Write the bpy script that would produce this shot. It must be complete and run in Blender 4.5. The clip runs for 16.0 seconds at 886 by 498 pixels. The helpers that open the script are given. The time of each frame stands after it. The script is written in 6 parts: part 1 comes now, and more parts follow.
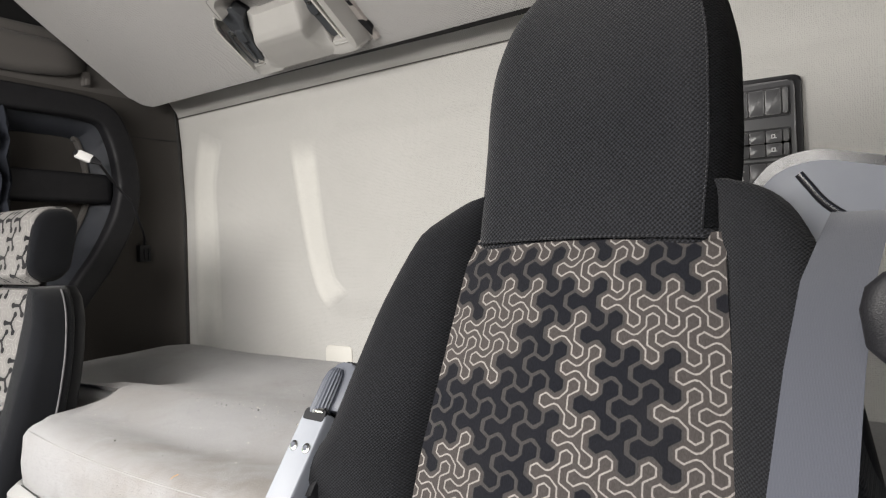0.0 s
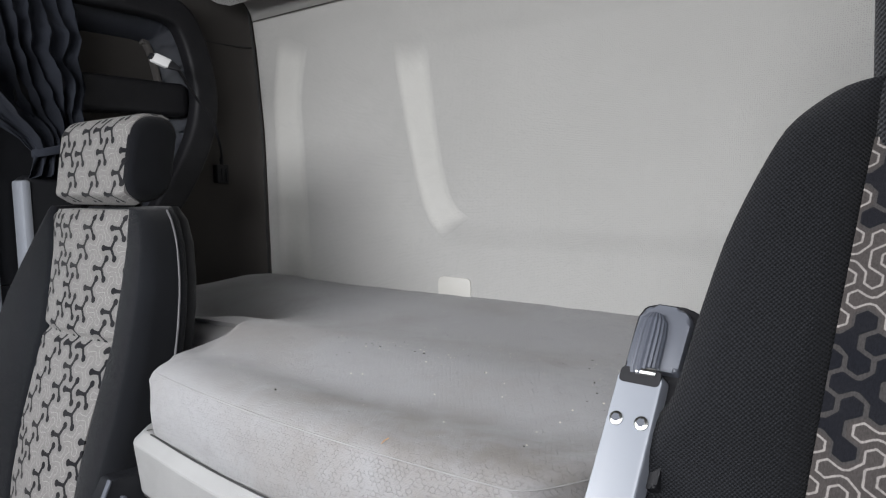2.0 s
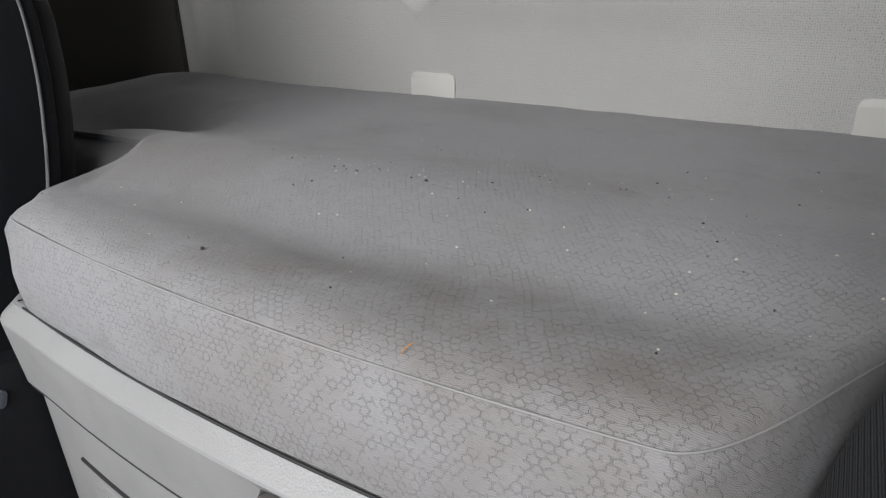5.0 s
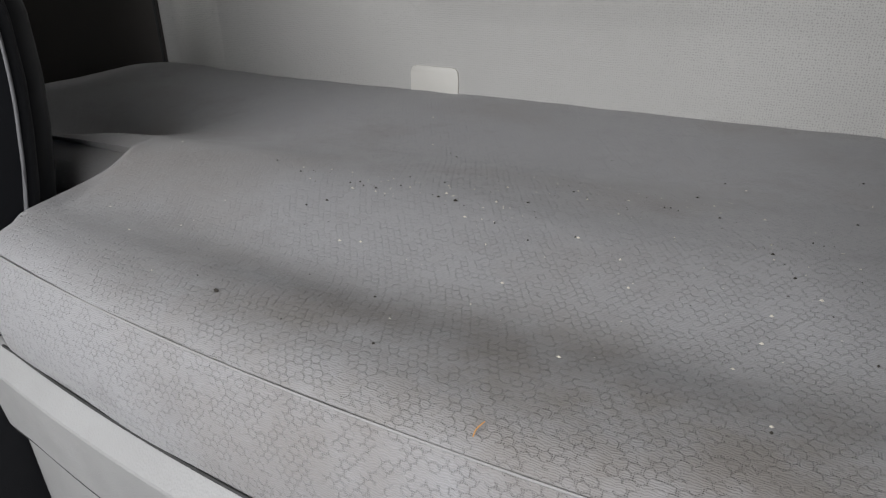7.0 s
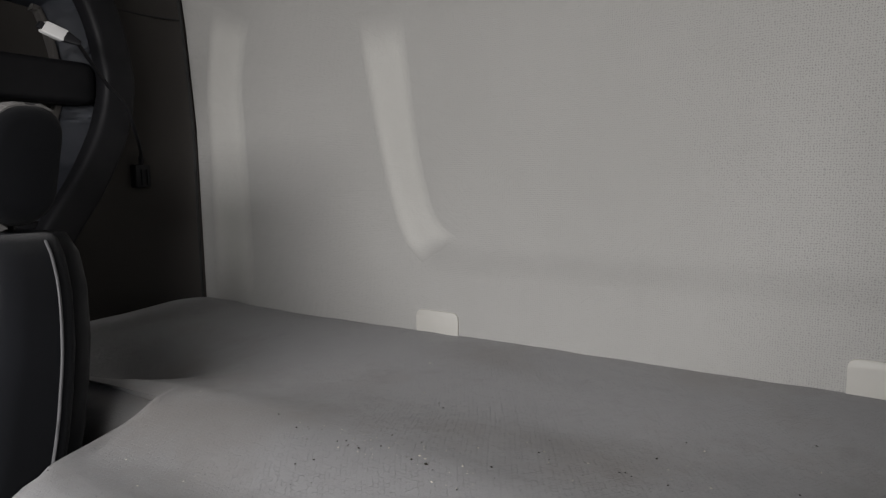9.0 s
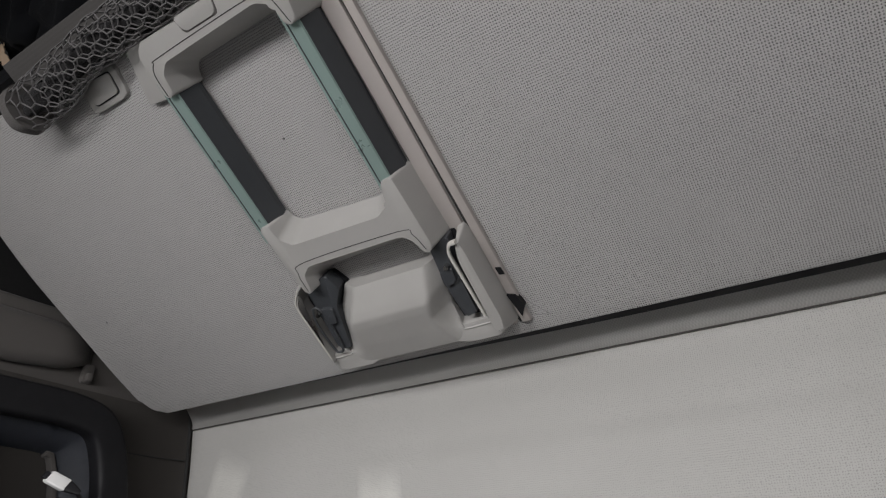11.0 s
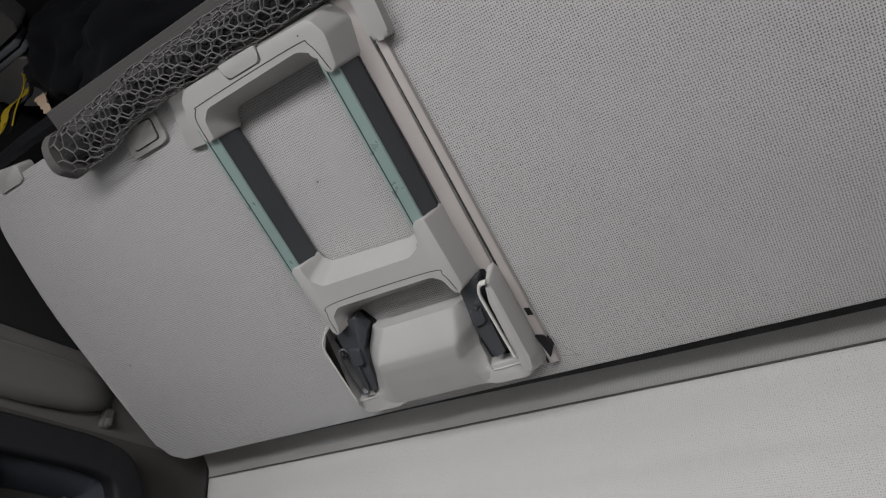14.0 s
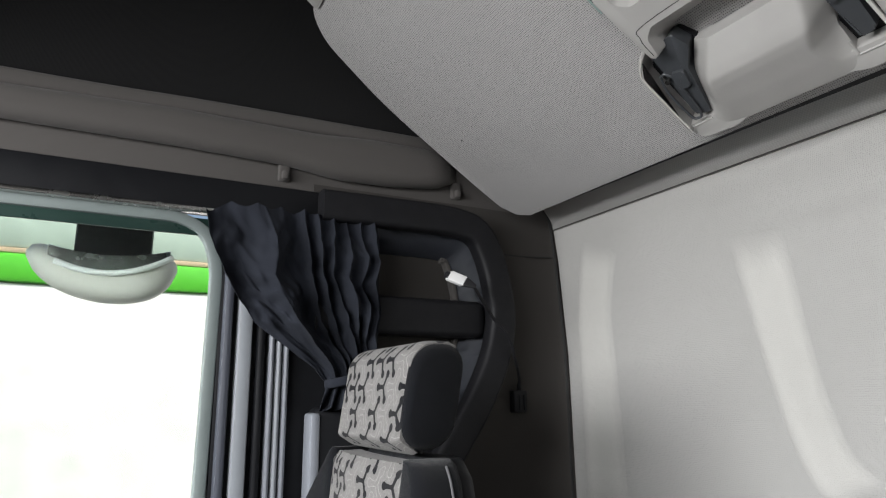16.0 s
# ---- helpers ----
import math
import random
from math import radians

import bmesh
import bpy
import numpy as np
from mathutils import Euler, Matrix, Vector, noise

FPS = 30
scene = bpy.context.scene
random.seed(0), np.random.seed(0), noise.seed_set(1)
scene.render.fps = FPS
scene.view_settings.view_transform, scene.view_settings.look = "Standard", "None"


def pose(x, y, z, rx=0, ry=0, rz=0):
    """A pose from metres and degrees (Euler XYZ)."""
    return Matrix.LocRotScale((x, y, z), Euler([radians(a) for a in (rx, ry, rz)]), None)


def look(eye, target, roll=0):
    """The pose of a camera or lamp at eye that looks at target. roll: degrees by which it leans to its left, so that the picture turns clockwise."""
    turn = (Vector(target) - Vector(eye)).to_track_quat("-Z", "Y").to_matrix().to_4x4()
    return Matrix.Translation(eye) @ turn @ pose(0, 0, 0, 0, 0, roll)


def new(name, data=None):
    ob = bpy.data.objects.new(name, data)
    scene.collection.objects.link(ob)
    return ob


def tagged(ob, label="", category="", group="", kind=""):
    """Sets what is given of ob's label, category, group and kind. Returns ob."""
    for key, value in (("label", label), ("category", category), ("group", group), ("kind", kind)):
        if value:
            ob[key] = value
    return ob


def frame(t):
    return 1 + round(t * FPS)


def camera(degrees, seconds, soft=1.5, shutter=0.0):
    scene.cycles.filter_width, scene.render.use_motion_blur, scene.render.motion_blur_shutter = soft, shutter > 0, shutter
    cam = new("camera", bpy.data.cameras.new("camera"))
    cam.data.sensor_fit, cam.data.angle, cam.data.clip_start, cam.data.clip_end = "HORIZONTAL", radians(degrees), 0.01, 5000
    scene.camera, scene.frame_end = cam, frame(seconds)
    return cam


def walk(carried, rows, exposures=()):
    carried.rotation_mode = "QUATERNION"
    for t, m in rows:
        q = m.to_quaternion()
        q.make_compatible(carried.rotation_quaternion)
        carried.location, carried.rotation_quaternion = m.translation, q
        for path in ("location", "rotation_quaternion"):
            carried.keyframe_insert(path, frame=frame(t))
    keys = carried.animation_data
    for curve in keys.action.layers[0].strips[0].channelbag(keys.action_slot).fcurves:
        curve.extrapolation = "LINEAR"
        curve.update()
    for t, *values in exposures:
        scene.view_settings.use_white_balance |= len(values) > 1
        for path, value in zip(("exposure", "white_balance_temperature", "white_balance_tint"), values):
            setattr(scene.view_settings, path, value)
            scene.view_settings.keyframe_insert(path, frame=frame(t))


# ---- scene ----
cam = camera(68.6, 16.0, soft=1.2)
PATH = [
    (0, (0.224, 0.208, 1.085), (-0.932, 1.841, 1.099), -1.3),
    (0.5, (0.214, 0.238, 1.104), (-0.913, 1.862, 1.411), -1.4),
    (1, (0.161, 0.265, 1.076), (-0.963, 1.889, 1.391), -1.4),
    (1.5, (0.025, 0.232, 0.992), (-1.118, 1.871, 1.063), -1.6),
    (2, (-0.105, 0.207, 1.068), (-1.289, 1.806, 0.87), -0.8),
    (2.5, (-0.258, 0.235, 1.097), (-1.45, 1.816, 0.814), -1.0),
    (3, (-0.387, 0.344, 1.037), (-1.563, 1.864, 0.486), -0.8),
    (3.5, (-0.416, 0.409, 0.981), (-1.59, 1.888, 0.325), -0.4),
    (4, (-0.425, 0.398, 0.962), (-1.591, 1.812, 0.162), -1.1),
    (4.5, (-0.382, 0.409, 0.992), (-1.452, 1.899, 0.197), -0.7),
    (5, (-0.344, 0.415, 1.007), (-1.303, 1.992, 0.237), -0.7),
    (5.2, (-0.341, 0.418, 1.018), (-1.264, 2.021, 0.258), 0.2),
    (7.5, (-0.433, 0.451, 1.025), (-1.311, 2.037, 0.181), -0.4),
    (8, (-0.388, 0.442, 1.039), (-1.318, 1.996, 0.189), -0.6),
    (8.5, (-0.354, 0.451, 1.066), (-1.352, 2.071, 0.45), -0.6),
    (9, (-0.336, 0.417, 1.109), (-1.383, 2.105, 0.876), -0.4),
    (9.5, (-0.322, 0.417, 1.136), (-1.385, 2.098, 1.342), -0.3),
    (10, (-0.298, 0.419, 1.175), (-1.332, 2.039, 1.729), -0.3),
    (12.3, (-0.29, 0.381, 1.169), (-1.19, 1.803, 2.249), -1.0),
    (12.5, (-0.295, 0.38, 1.172), (-1.192, 1.804, 2.251), -0.9),
    (13, (-0.3, 0.387, 1.167), (-1.201, 1.804, 2.254), -0.7),
    (13.5, (-0.3, 0.385, 1.166), (-1.203, 1.801, 2.252), -0.6),
    (14, (-0.321, 0.381, 1.15), (-1.235, 1.791, 2.235), -0.3),
    (14.5, (-0.344, 0.38, 1.125), (-1.263, 1.789, 2.206), -0.2),
    (15, (-0.35, 0.389, 1.107), (-1.459, 1.783, 2.017), -1.0),
    (15.5, (-0.358, 0.397, 1.12), (-1.819, 1.594, 1.78), -0.7),
    (16, (-0.363, 0.404, 1.124), (-2.086, 1.319, 1.561), -0.5),
]
EXPOSURES = [(0.0, 0.25, 7050, 11), (0.5, 0.06, 7000, 11), (1.0, 0.07, 6850, 11), (1.5, 0.06, 6450, 11), (2.0, -0.26, 6450, 11), (2.5, -0.34, 6600, 11), (3.0, -0.30, 6500, 11), (4.0, -0.58, 6550, 11), (5.0, -0.64, 6550, 11),
             (7.5, -0.68, 6550, 11), (8.5, -0.72, 6650, 12), (9.0, -0.88, 6750, 12), (9.5, -0.74, 6800, 12), (10.2, -0.55, 6750, 12), (12.3, -0.22, 6600, 12), (14.5, -0.15, 6550, 12), (15.5, -0.04, 6550, 10), (16.0, 0.03, 6550, 10)]
walk(cam, [(t, look(eye, target, roll)) for t, eye, target, roll in PATH], EXPOSURES)

# ---- light ----
world = bpy.data.worlds.new("sky")
scene.world = world
world.use_nodes = True
wn = world.node_tree
sky = wn.nodes.new("ShaderNodeTexSky")
sky.sky_type, sky.sun_disc = "NISHITA", False
sky.sun_elevation, sky.sun_rotation = radians(42), radians(40)
sky.air_density, sky.dust_density = 1.0, 4.0
wn.nodes["Background"].inputs["Strength"].default_value = 0.15
wn.links.new(sky.outputs["Color"], wn.nodes["Background"].inputs["Color"])


def sun_lamp(strength, angle, elevation, azimuth):
    data = bpy.data.lights.new("sun", "SUN")
    data.energy, data.angle, data.color = strength, radians(angle), (1.0, 0.97, 0.93)
    ob = new("sun", data)
    ob.rotation_euler = (radians(90 - elevation), 0, radians(azimuth))
    return ob


def window_lamp(name, eye, target, w, h, watts, color=(0.93, 0.97, 1.0)):
    data = bpy.data.lights.new(name, "AREA")
    data.shape, data.size, data.size_y, data.energy, data.color = "RECTANGLE", w, h, watts, color
    ob = new(name, data)
    ob.matrix_world = look(eye, target)
    return ob


sun_lamp(5.0, 8, 42, 140)
window_lamp("windscreen_light", (-1.24, -0.64, 1.44), (-1.00, 0.02, 0.46), 0.62, 0.74, 31, (0.975, 0.985, 1.0))
window_lamp("windscreen_light", (-0.26, -0.66, 1.44), (-0.40, 0.00, 0.40), 1.30, 0.74, 46, (0.975, 0.985, 1.0))

# ---- materials ----


def node(nt, kind, **values):
    n = nt.nodes.new(kind)
    for key, value in values.items():
        n.inputs[key].default_value = value
    return n


def mixed(nt, factor, a, b, mode="MIX"):
    m = nt.nodes.new("ShaderNodeMix")
    m.data_type, m.blend_type = "RGBA", mode
    for socket, value in ((m.inputs[0], factor), (m.inputs[6], a), (m.inputs[7], b)):
        if isinstance(value, bpy.types.NodeSocket):
            nt.links.new(value, socket)
        else:
            socket.default_value = value if not isinstance(value, tuple) else (*value[:3], 1)
    return m.outputs[2]


def ramp(nt, source, *stops):
    r = nt.nodes.new("ShaderNodeMapRange")
    r.inputs["From Min"].default_value, r.inputs["From Max"].default_value = stops[0], stops[1]
    r.inputs["To Min"].default_value, r.inputs["To Max"].default_value = stops[2], stops[3]
    nt.links.new(source, r.inputs["Value"])
    return r.outputs["Result"]


def math_node(nt, op, a, b=None):
    m = nt.nodes.new("ShaderNodeMath")
    m.operation = op
    for socket, value in zip(m.inputs, (a, b)):
        if isinstance(value, bpy.types.NodeSocket):
            nt.links.new(value, socket)
        elif value is not None:
            socket.default_value = value
    return m.outputs[0]


def base_mat(name, rough, metallic=0.0, spec=0.5):
    m = bpy.data.materials.new(name)
    m.use_nodes = True
    nt = m.node_tree
    bsdf = nt.nodes["Principled BSDF"]
    bsdf.inputs["Roughness"].default_value = rough
    bsdf.inputs["Metallic"].default_value = metallic
    bsdf.inputs["Specular IOR Level"].default_value = spec
    coords = nt.nodes.new("ShaderNodeTexCoord").outputs["Object"]
    return m, nt, bsdf, coords


def noise_of(nt, coords, scale, detail=4, rough=0.6):
    n = node(nt, "ShaderNodeTexNoise", Scale=scale, Detail=detail, Roughness=rough)
    nt.links.new(coords, n.inputs["Vector"])
    return n.outputs["Fac"]


def scaled(nt, coords, scale, turn=(0, 0, 0)):
    m = nt.nodes.new("ShaderNodeMapping")
    m.inputs["Scale"].default_value, m.inputs["Rotation"].default_value = scale, turn
    nt.links.new(coords, m.inputs["Vector"])
    return m.outputs["Vector"]


def bumped(nt, bsdf, height, strength, distance):
    b = node(nt, "ShaderNodeBump", Strength=strength, Distance=distance)
    nt.links.new(height, b.inputs["Height"])
    nt.links.new(b.outputs["Normal"], bsdf.inputs["Normal"])


def plastic(name, color, rough=0.45, grain=900, bump=0.25, stain=0.12, metallic=0.0, spec=0.5):
    """Moulded plastic or metal: fine leather-like grain, faint smudges."""
    m, nt, bsdf, co = base_mat(name, rough, metallic, spec)
    dark = tuple(c * (1 - stain) for c in color)
    lite = tuple(min(1, c * (1 + stain * 0.6)) for c in color)
    big = ramp(nt, noise_of(nt, co, 7, 5), 0.3, 0.7, 0, 1)
    c1 = mixed(nt, big, dark, lite)
    speck = ramp(nt, noise_of(nt, co, 240, 3), 0.66, 0.78, 0, 0.25)
    nt.links.new(mixed(nt, speck, c1, tuple(c * 0.72 for c in color)), bsdf.inputs["Base Color"])
    nt.links.new(ramp(nt, noise_of(nt, co, 30, 4), 0.3, 0.7, rough * 0.85, min(1, rough * 1.2)), bsdf.inputs["Roughness"])
    v = node(nt, "ShaderNodeTexVoronoi", Scale=grain)
    nt.links.new(co, v.inputs["Vector"])
    bumped(nt, bsdf, v.outputs["Distance"], bump, 0.0004)
    return m


def weave(name, color, pitch=0.0022, bump=0.5, contrast=0.25, stain=0.10, axes=(1, 1, 1), rough=0.95, sheen=0.15, tint=None, crisp=False, jitter=0.62, pinholes=False, gain=0.6):
    """Coarse woven cloth: crossing threads of a given pitch, with faint large stains."""
    m, nt, bsdf, co = base_mat(name, rough, 0, 0.15)
    bsdf.inputs["Sheen Weight"].default_value = sheen
    waves = []
    k = 2 * math.pi / pitch
    sep = nt.nodes.new("ShaderNodeSeparateXYZ")
    jit = node(nt, "ShaderNodeTexNoise", Scale=0.9 / pitch, Detail=2.0)
    nt.links.new(co, jit.inputs["Vector"])
    wob = nt.nodes.new("ShaderNodeVectorMath")
    wob.operation = "MULTIPLY_ADD"
    nt.links.new(jit.outputs["Color"], wob.inputs[0])
    wob.inputs[1].default_value = (pitch * jitter,) * 3
    nt.links.new(co, wob.inputs[2])
    nt.links.new(wob.outputs[0], sep.inputs[0])
    for axis in range(3):
        if axes[axis]:
            waves.append(math_node(nt, "SINE", math_node(nt, "MULTIPLY", sep.outputs[axis], k * axes[axis])))
    if pinholes:
        waves = [math_node(nt, "MAXIMUM", w, 0.0) for w in waves]
    h = waves[0]
    for w in waves[1:]:
        h = math_node(nt, "MULTIPLY", h, w)
    if pinholes:
        h = math_node(nt, "SUBTRACT", 0.80, math_node(nt, "MINIMUM", math_node(nt, "MULTIPLY", h, 2.5), 1.1))
    h = math_node(nt, "ADD", h, math_node(nt, "MULTIPLY", noise_of(nt, co, 2.2 / pitch, 2), 0.8 if pinholes else 1.2))
    dark = tuple(c * (1 - contrast) for c in color)
    lite = tuple(min(1, c * (1 + contrast * gain)) for c in color)
    c1 = mixed(nt, ramp(nt, h, -0.10 if crisp else -0.6, 1.30 if crisp else 1.6, 0, 1), dark, lite)
    big = ramp(nt, noise_of(nt, co, 4.0, 5), 0.35, 0.7, 0, stain * 2)
    c2 = mixed(nt, big, c1, tint or tuple(c * 0.8 for c in color))
    nt.links.new(c2, bsdf.inputs["Base Color"])
    bumped(nt, bsdf, h, bump, 0.0006)
    return m


def lit_cloth(name, cloth, gain):
    """The wall's own cloth, its colour brightened for light on slopes where the mesh says so."""
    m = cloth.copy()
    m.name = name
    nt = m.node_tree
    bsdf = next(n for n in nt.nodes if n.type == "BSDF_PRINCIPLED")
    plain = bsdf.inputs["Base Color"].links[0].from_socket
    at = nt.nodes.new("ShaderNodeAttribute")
    at.attribute_name = "band_light"
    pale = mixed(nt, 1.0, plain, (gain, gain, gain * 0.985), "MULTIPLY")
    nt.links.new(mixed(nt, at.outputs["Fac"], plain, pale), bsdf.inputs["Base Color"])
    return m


def mattress_cloth(name, color):
    """Knitted cover: dotted lines in a wavy honeycomb, dust and brownish stains."""
    m, nt, bsdf, co = base_mat(name, 0.95, 0, 0.15)
    bsdf.inputs["Sheen Weight"].default_value = 0.2
    sep = nt.nodes.new("ShaderNodeSeparateXYZ")
    nt.links.new(co, sep.inputs[0])
    warp, weft = [math_node(nt, "MULTIPLY", noise_of(nt, scaled(nt, co, (1, 1, 1), (0, 0, turn)), 150, 2), 0.0046) for turn in (0.0, 1.1)]
    p = math_node(nt, "ADD", sep.outputs[0], warp)
    q = math_node(nt, "ADD", math_node(nt, "ADD", sep.outputs[1], sep.outputs[2]), weft)
    cell = 0.0064

    def wrapped(value, period, shift):
        m1 = math_node(nt, "FLOORED_MODULO", math_node(nt, "ADD", value, shift), period)
        return math_node(nt, "ABSOLUTE", math_node(nt, "SUBTRACT", m1, period / 2))

    # honeycomb: the nearer of two staggered grids
    edges = []
    for k in (0.0, 0.5):
        ax, ay = wrapped(p, cell, 5 + cell * k), wrapped(q, cell * math.sqrt(3), 5 + cell * math.sqrt(3) * k)
        slant = math_node(nt, "ADD", math_node(nt, "MULTIPLY", ax, 0.5), math_node(nt, "MULTIPLY", ay, math.sqrt(3) / 2))
        edges.append(math_node(nt, "MAXIMUM", ax, slant))
    far = math_node(nt, "MINIMUM", edges[0], edges[1])
    broken = ramp(nt, noise_of(nt, co, 120, 2), 0.42, 0.52, 0.0, 1)
    line = math_node(nt, "MULTIPLY", ramp(nt, far, cell * 0.5 - 0.0008, cell * 0.5 - 0.0005, 0, 1), broken)
    gp, gq = wrapped(sep.outputs[0], 0.0013, 5), wrapped(math_node(nt, "ADD", sep.outputs[1], sep.outputs[2]), 0.0013, 5)
    spot = math_node(nt, "SQRT", math_node(nt, "ADD", math_node(nt, "MULTIPLY", gp, gp), math_node(nt, "MULTIPLY", gq, gq)))
    dot = math_node(nt, "MULTIPLY", line, ramp(nt, spot, 0.00030, 0.00060, 1, 0))
    ribs = math_node(nt, "SINE", math_node(nt, "ADD", math_node(nt, "MULTIPLY", q, 2 * math.pi / 0.0017), math_node(nt, "MULTIPLY", noise_of(nt, co, 300, 2), 5)))
    lite = tuple(min(1, c * 1.09) for c in color)
    c0 = mixed(nt, ramp(nt, ribs, -1, 1, 0, 1), tuple(c * 0.90 for c in color), lite)
    # knit dots darkened in colour for their tiny shadows, besides the bump
    c1 = mixed(nt, math_node(nt, "MULTIPLY", dot, 0.36), c0, tuple(c * 0.18 for c in color))
    brown = ramp(nt, noise_of(nt, co, 3.6, 6, 0.65), 0.47, 0.68, 0, 0.40)
    c2 = mixed(nt, brown, c1, (0.19, 0.162, 0.135))
    far2 = math_node(nt, "ADD", math_node(nt, "POWER", math_node(nt, "MULTIPLY", math_node(nt, "ADD", sep.outputs[0], 0.46), 1 / 0.38), 2.0),
                     math_node(nt, "POWER", math_node(nt, "MULTIPLY", math_node(nt, "SUBTRACT", sep.outputs[1], 0.730), 1 / 0.080), 2.0))
    patch = math_node(nt, "MULTIPLY", ramp(nt, far2, 0.1, 1.6, 1, 0), ramp(nt, noise_of(nt, co, 11, 5, 0.65), 0.36, 0.62, 0, 0.66))
    c2 = mixed(nt, patch, c2, (0.150, 0.127, 0.104))
    low = ramp(nt, sep.outputs[2], 0.085, 0.100, 1, 0)
    smudge = math_node(nt, "MULTIPLY", low, ramp(nt, noise_of(nt, co, 34, 4, 0.7), 0.66, 0.74, 0, 0.30))
    c2 = mixed(nt, smudge, c2, (0.46, 0.455, 0.45))
    grime = ramp(nt, noise_of(nt, co, 17, 5, 0.7), 0.55, 0.75, 0, 0.25)
    c3 = mixed(nt, grime, c2, (0.12, 0.11, 0.105))
    nt.links.new(c3, bsdf.inputs["Base Color"])
    h = math_node(nt, "SUBTRACT", math_node(nt, "ADD", math_node(nt, "MULTIPLY", ribs, 0.07), math_node(nt, "MULTIPLY", noise_of(nt, co, 420, 2), 0.5)), math_node(nt, "ADD", math_node(nt, "MULTIPLY", line, 0.22), math_node(nt, "MULTIPLY", dot, 0.7)))
    bumped(nt, bsdf, h, 0.70, 0.0011)
    return m


def printed(name, ground, fill, stroke, other, line_w, spread=0.0):
    """Upholstery with interlocking three-armed figures; the mesh carries the figure's outline distance (mm) and which are picked out."""
    m, nt, bsdf, co = base_mat(name, 0.95, 0, 0.12)
    bsdf.inputs["Sheen Weight"].default_value = 0.05
    d, hl = [nt.nodes.new("ShaderNodeAttribute") for _ in range(2)]
    d.attribute_name, hl.attribute_name = "outline", "picked"
    wobble = math_node(nt, "MULTIPLY", math_node(nt, "SUBTRACT", noise_of(nt, co, 900, 2), 0.5), 0.7)
    dd = math_node(nt, "ADD", d.outputs["Fac"], wobble)
    on_line = math_node(nt, "MULTIPLY", ramp(nt, dd, -line_w - 0.25, -line_w + 0.25, 0, 1), ramp(nt, dd, -0.2, 0.3, 1, 0))
    inside = ramp(nt, dd, -1.3 + spread, -0.8 + spread, 1, 0)
    picked = ramp(nt, hl.outputs["Fac"], 0.4, 0.6, 0, 1)
    thread = ramp(nt, noise_of(nt, scaled(nt, co, (1, 1, 0.3)), 900, 3), 0.3, 0.7, 0.75, 1.2)
    lit = mixed(nt, on_line, fill, stroke)
    dull_in = mixed(nt, inside, other, ground)
    c = mixed(nt, picked, dull_in, lit)
    wear = ramp(nt, noise_of(nt, co, 9, 4), 0.4, 0.75, 0, 0.15)
    c = mixed(nt, wear, c, tuple(0.6 * a + 0.4 * b for a, b in zip(other, fill)))
    mul = mixed(nt, 1.0, c, (1, 1, 1), "MULTIPLY")
    nt.links.new(thread, mul.node.inputs[7])
    nt.links.new(mul, bsdf.inputs["Base Color"])
    bumped(nt, bsdf, math_node(nt, "ADD", math_node(nt, "MULTIPLY", on_line, 0.6), noise_of(nt, co, 1200, 2)), 0.4, 0.0006)
    return m


M_WALL = weave("wall_cloth", (0.452, 0.445, 0.429), 0.0034, 0.35, 0.34, 0.14, (1, 0, 1), tint=(0.375, 0.369, 0.352), crisp=True, jitter=1.7, pinholes=True, gain=0.30)
# light caught by the wall's sloped bands, put into the cloth colour
M_BAND = lit_cloth("lit_cloth", M_WALL, 1.36)
# wall cloth coloured paler on the roll, to offset the bunk's shadow
M_ROLL_LIT = weave("roll_cloth_brightened", (0.560, 0.552, 0.536), 0.0050, 0.25, 0.12, 0.10, (1, 0, 1), tint=(0.395, 0.389, 0.377), crisp=True)
M_BUNK = weave("bunk_cloth", (0.425, 0.416, 0.410), 0.0034, 1.1, 0.93, 0.08, (1, 1.10, 0), crisp=True, jitter=0.80, pinholes=True, gain=0.30)
M_STRIP = plastic("rosy_grey_plastic", (0.43, 0.395, 0.375), 0.40, 1100, 0.12, 0.06)
M_TAUPE = weave("taupe_lining", (0.062, 0.057, 0.053), 0.0015, 0.3, 0.2, 0.15, (0, 1, 1))
M_TRIM = weave("trim_lining", (0.112, 0.104, 0.099), 0.0018, 0.3, 0.15, 0.12, (0, 1, 1))
M_HOUSING = plastic("housing_plastic", (0.19, 0.185, 0.18), 0.5, 900, 0.2)
M_RAILTRIM = weave("rail_lining", (0.095, 0.090, 0.087), 0.0018, 0.3, 0.15, 0.12, (0, 1, 1))
M_ROOF = weave("roof_lining", (0.013, 0.013, 0.0135), 0.002, 0.3, 0.2, 0.1, (1, 1, 0))
M_FLOOR = plastic("floor_mat", (0.03, 0.03, 0.032), 0.7, 300, 0.5)
M_BED = plastic("light_grey_plastic", (0.315, 0.313, 0.309), 0.45, 520, 0.6)
M_LADDER = plastic("warm_grey_plastic", (0.41, 0.40, 0.385), 0.38, 1100, 0.15, 0.06)
M_TAG = plastic("pale_tab", (0.60, 0.585, 0.545), 0.5, 900, 0.1, 0.05)
M_BLACK = plastic("black_plastic", (0.010, 0.010, 0.012), 0.55, 900, 0.3, spec=0.3)
M_GLOSS = plastic("glossy_black_plastic", (0.010, 0.010, 0.012), 0.22, 1400, 0.04)
M_DARK = plastic("charcoal_plastic", (0.010, 0.0105, 0.0125), 0.50, 900, 0.25, spec=0.25)
M_PANEL = plastic("switch_panel_plastic", (0.07, 0.07, 0.075), 0.35, 1200, 0.1)
M_LINER = plastic("blue_grey_liner", (0.075, 0.082, 0.102), 0.5, 900, 0.2)
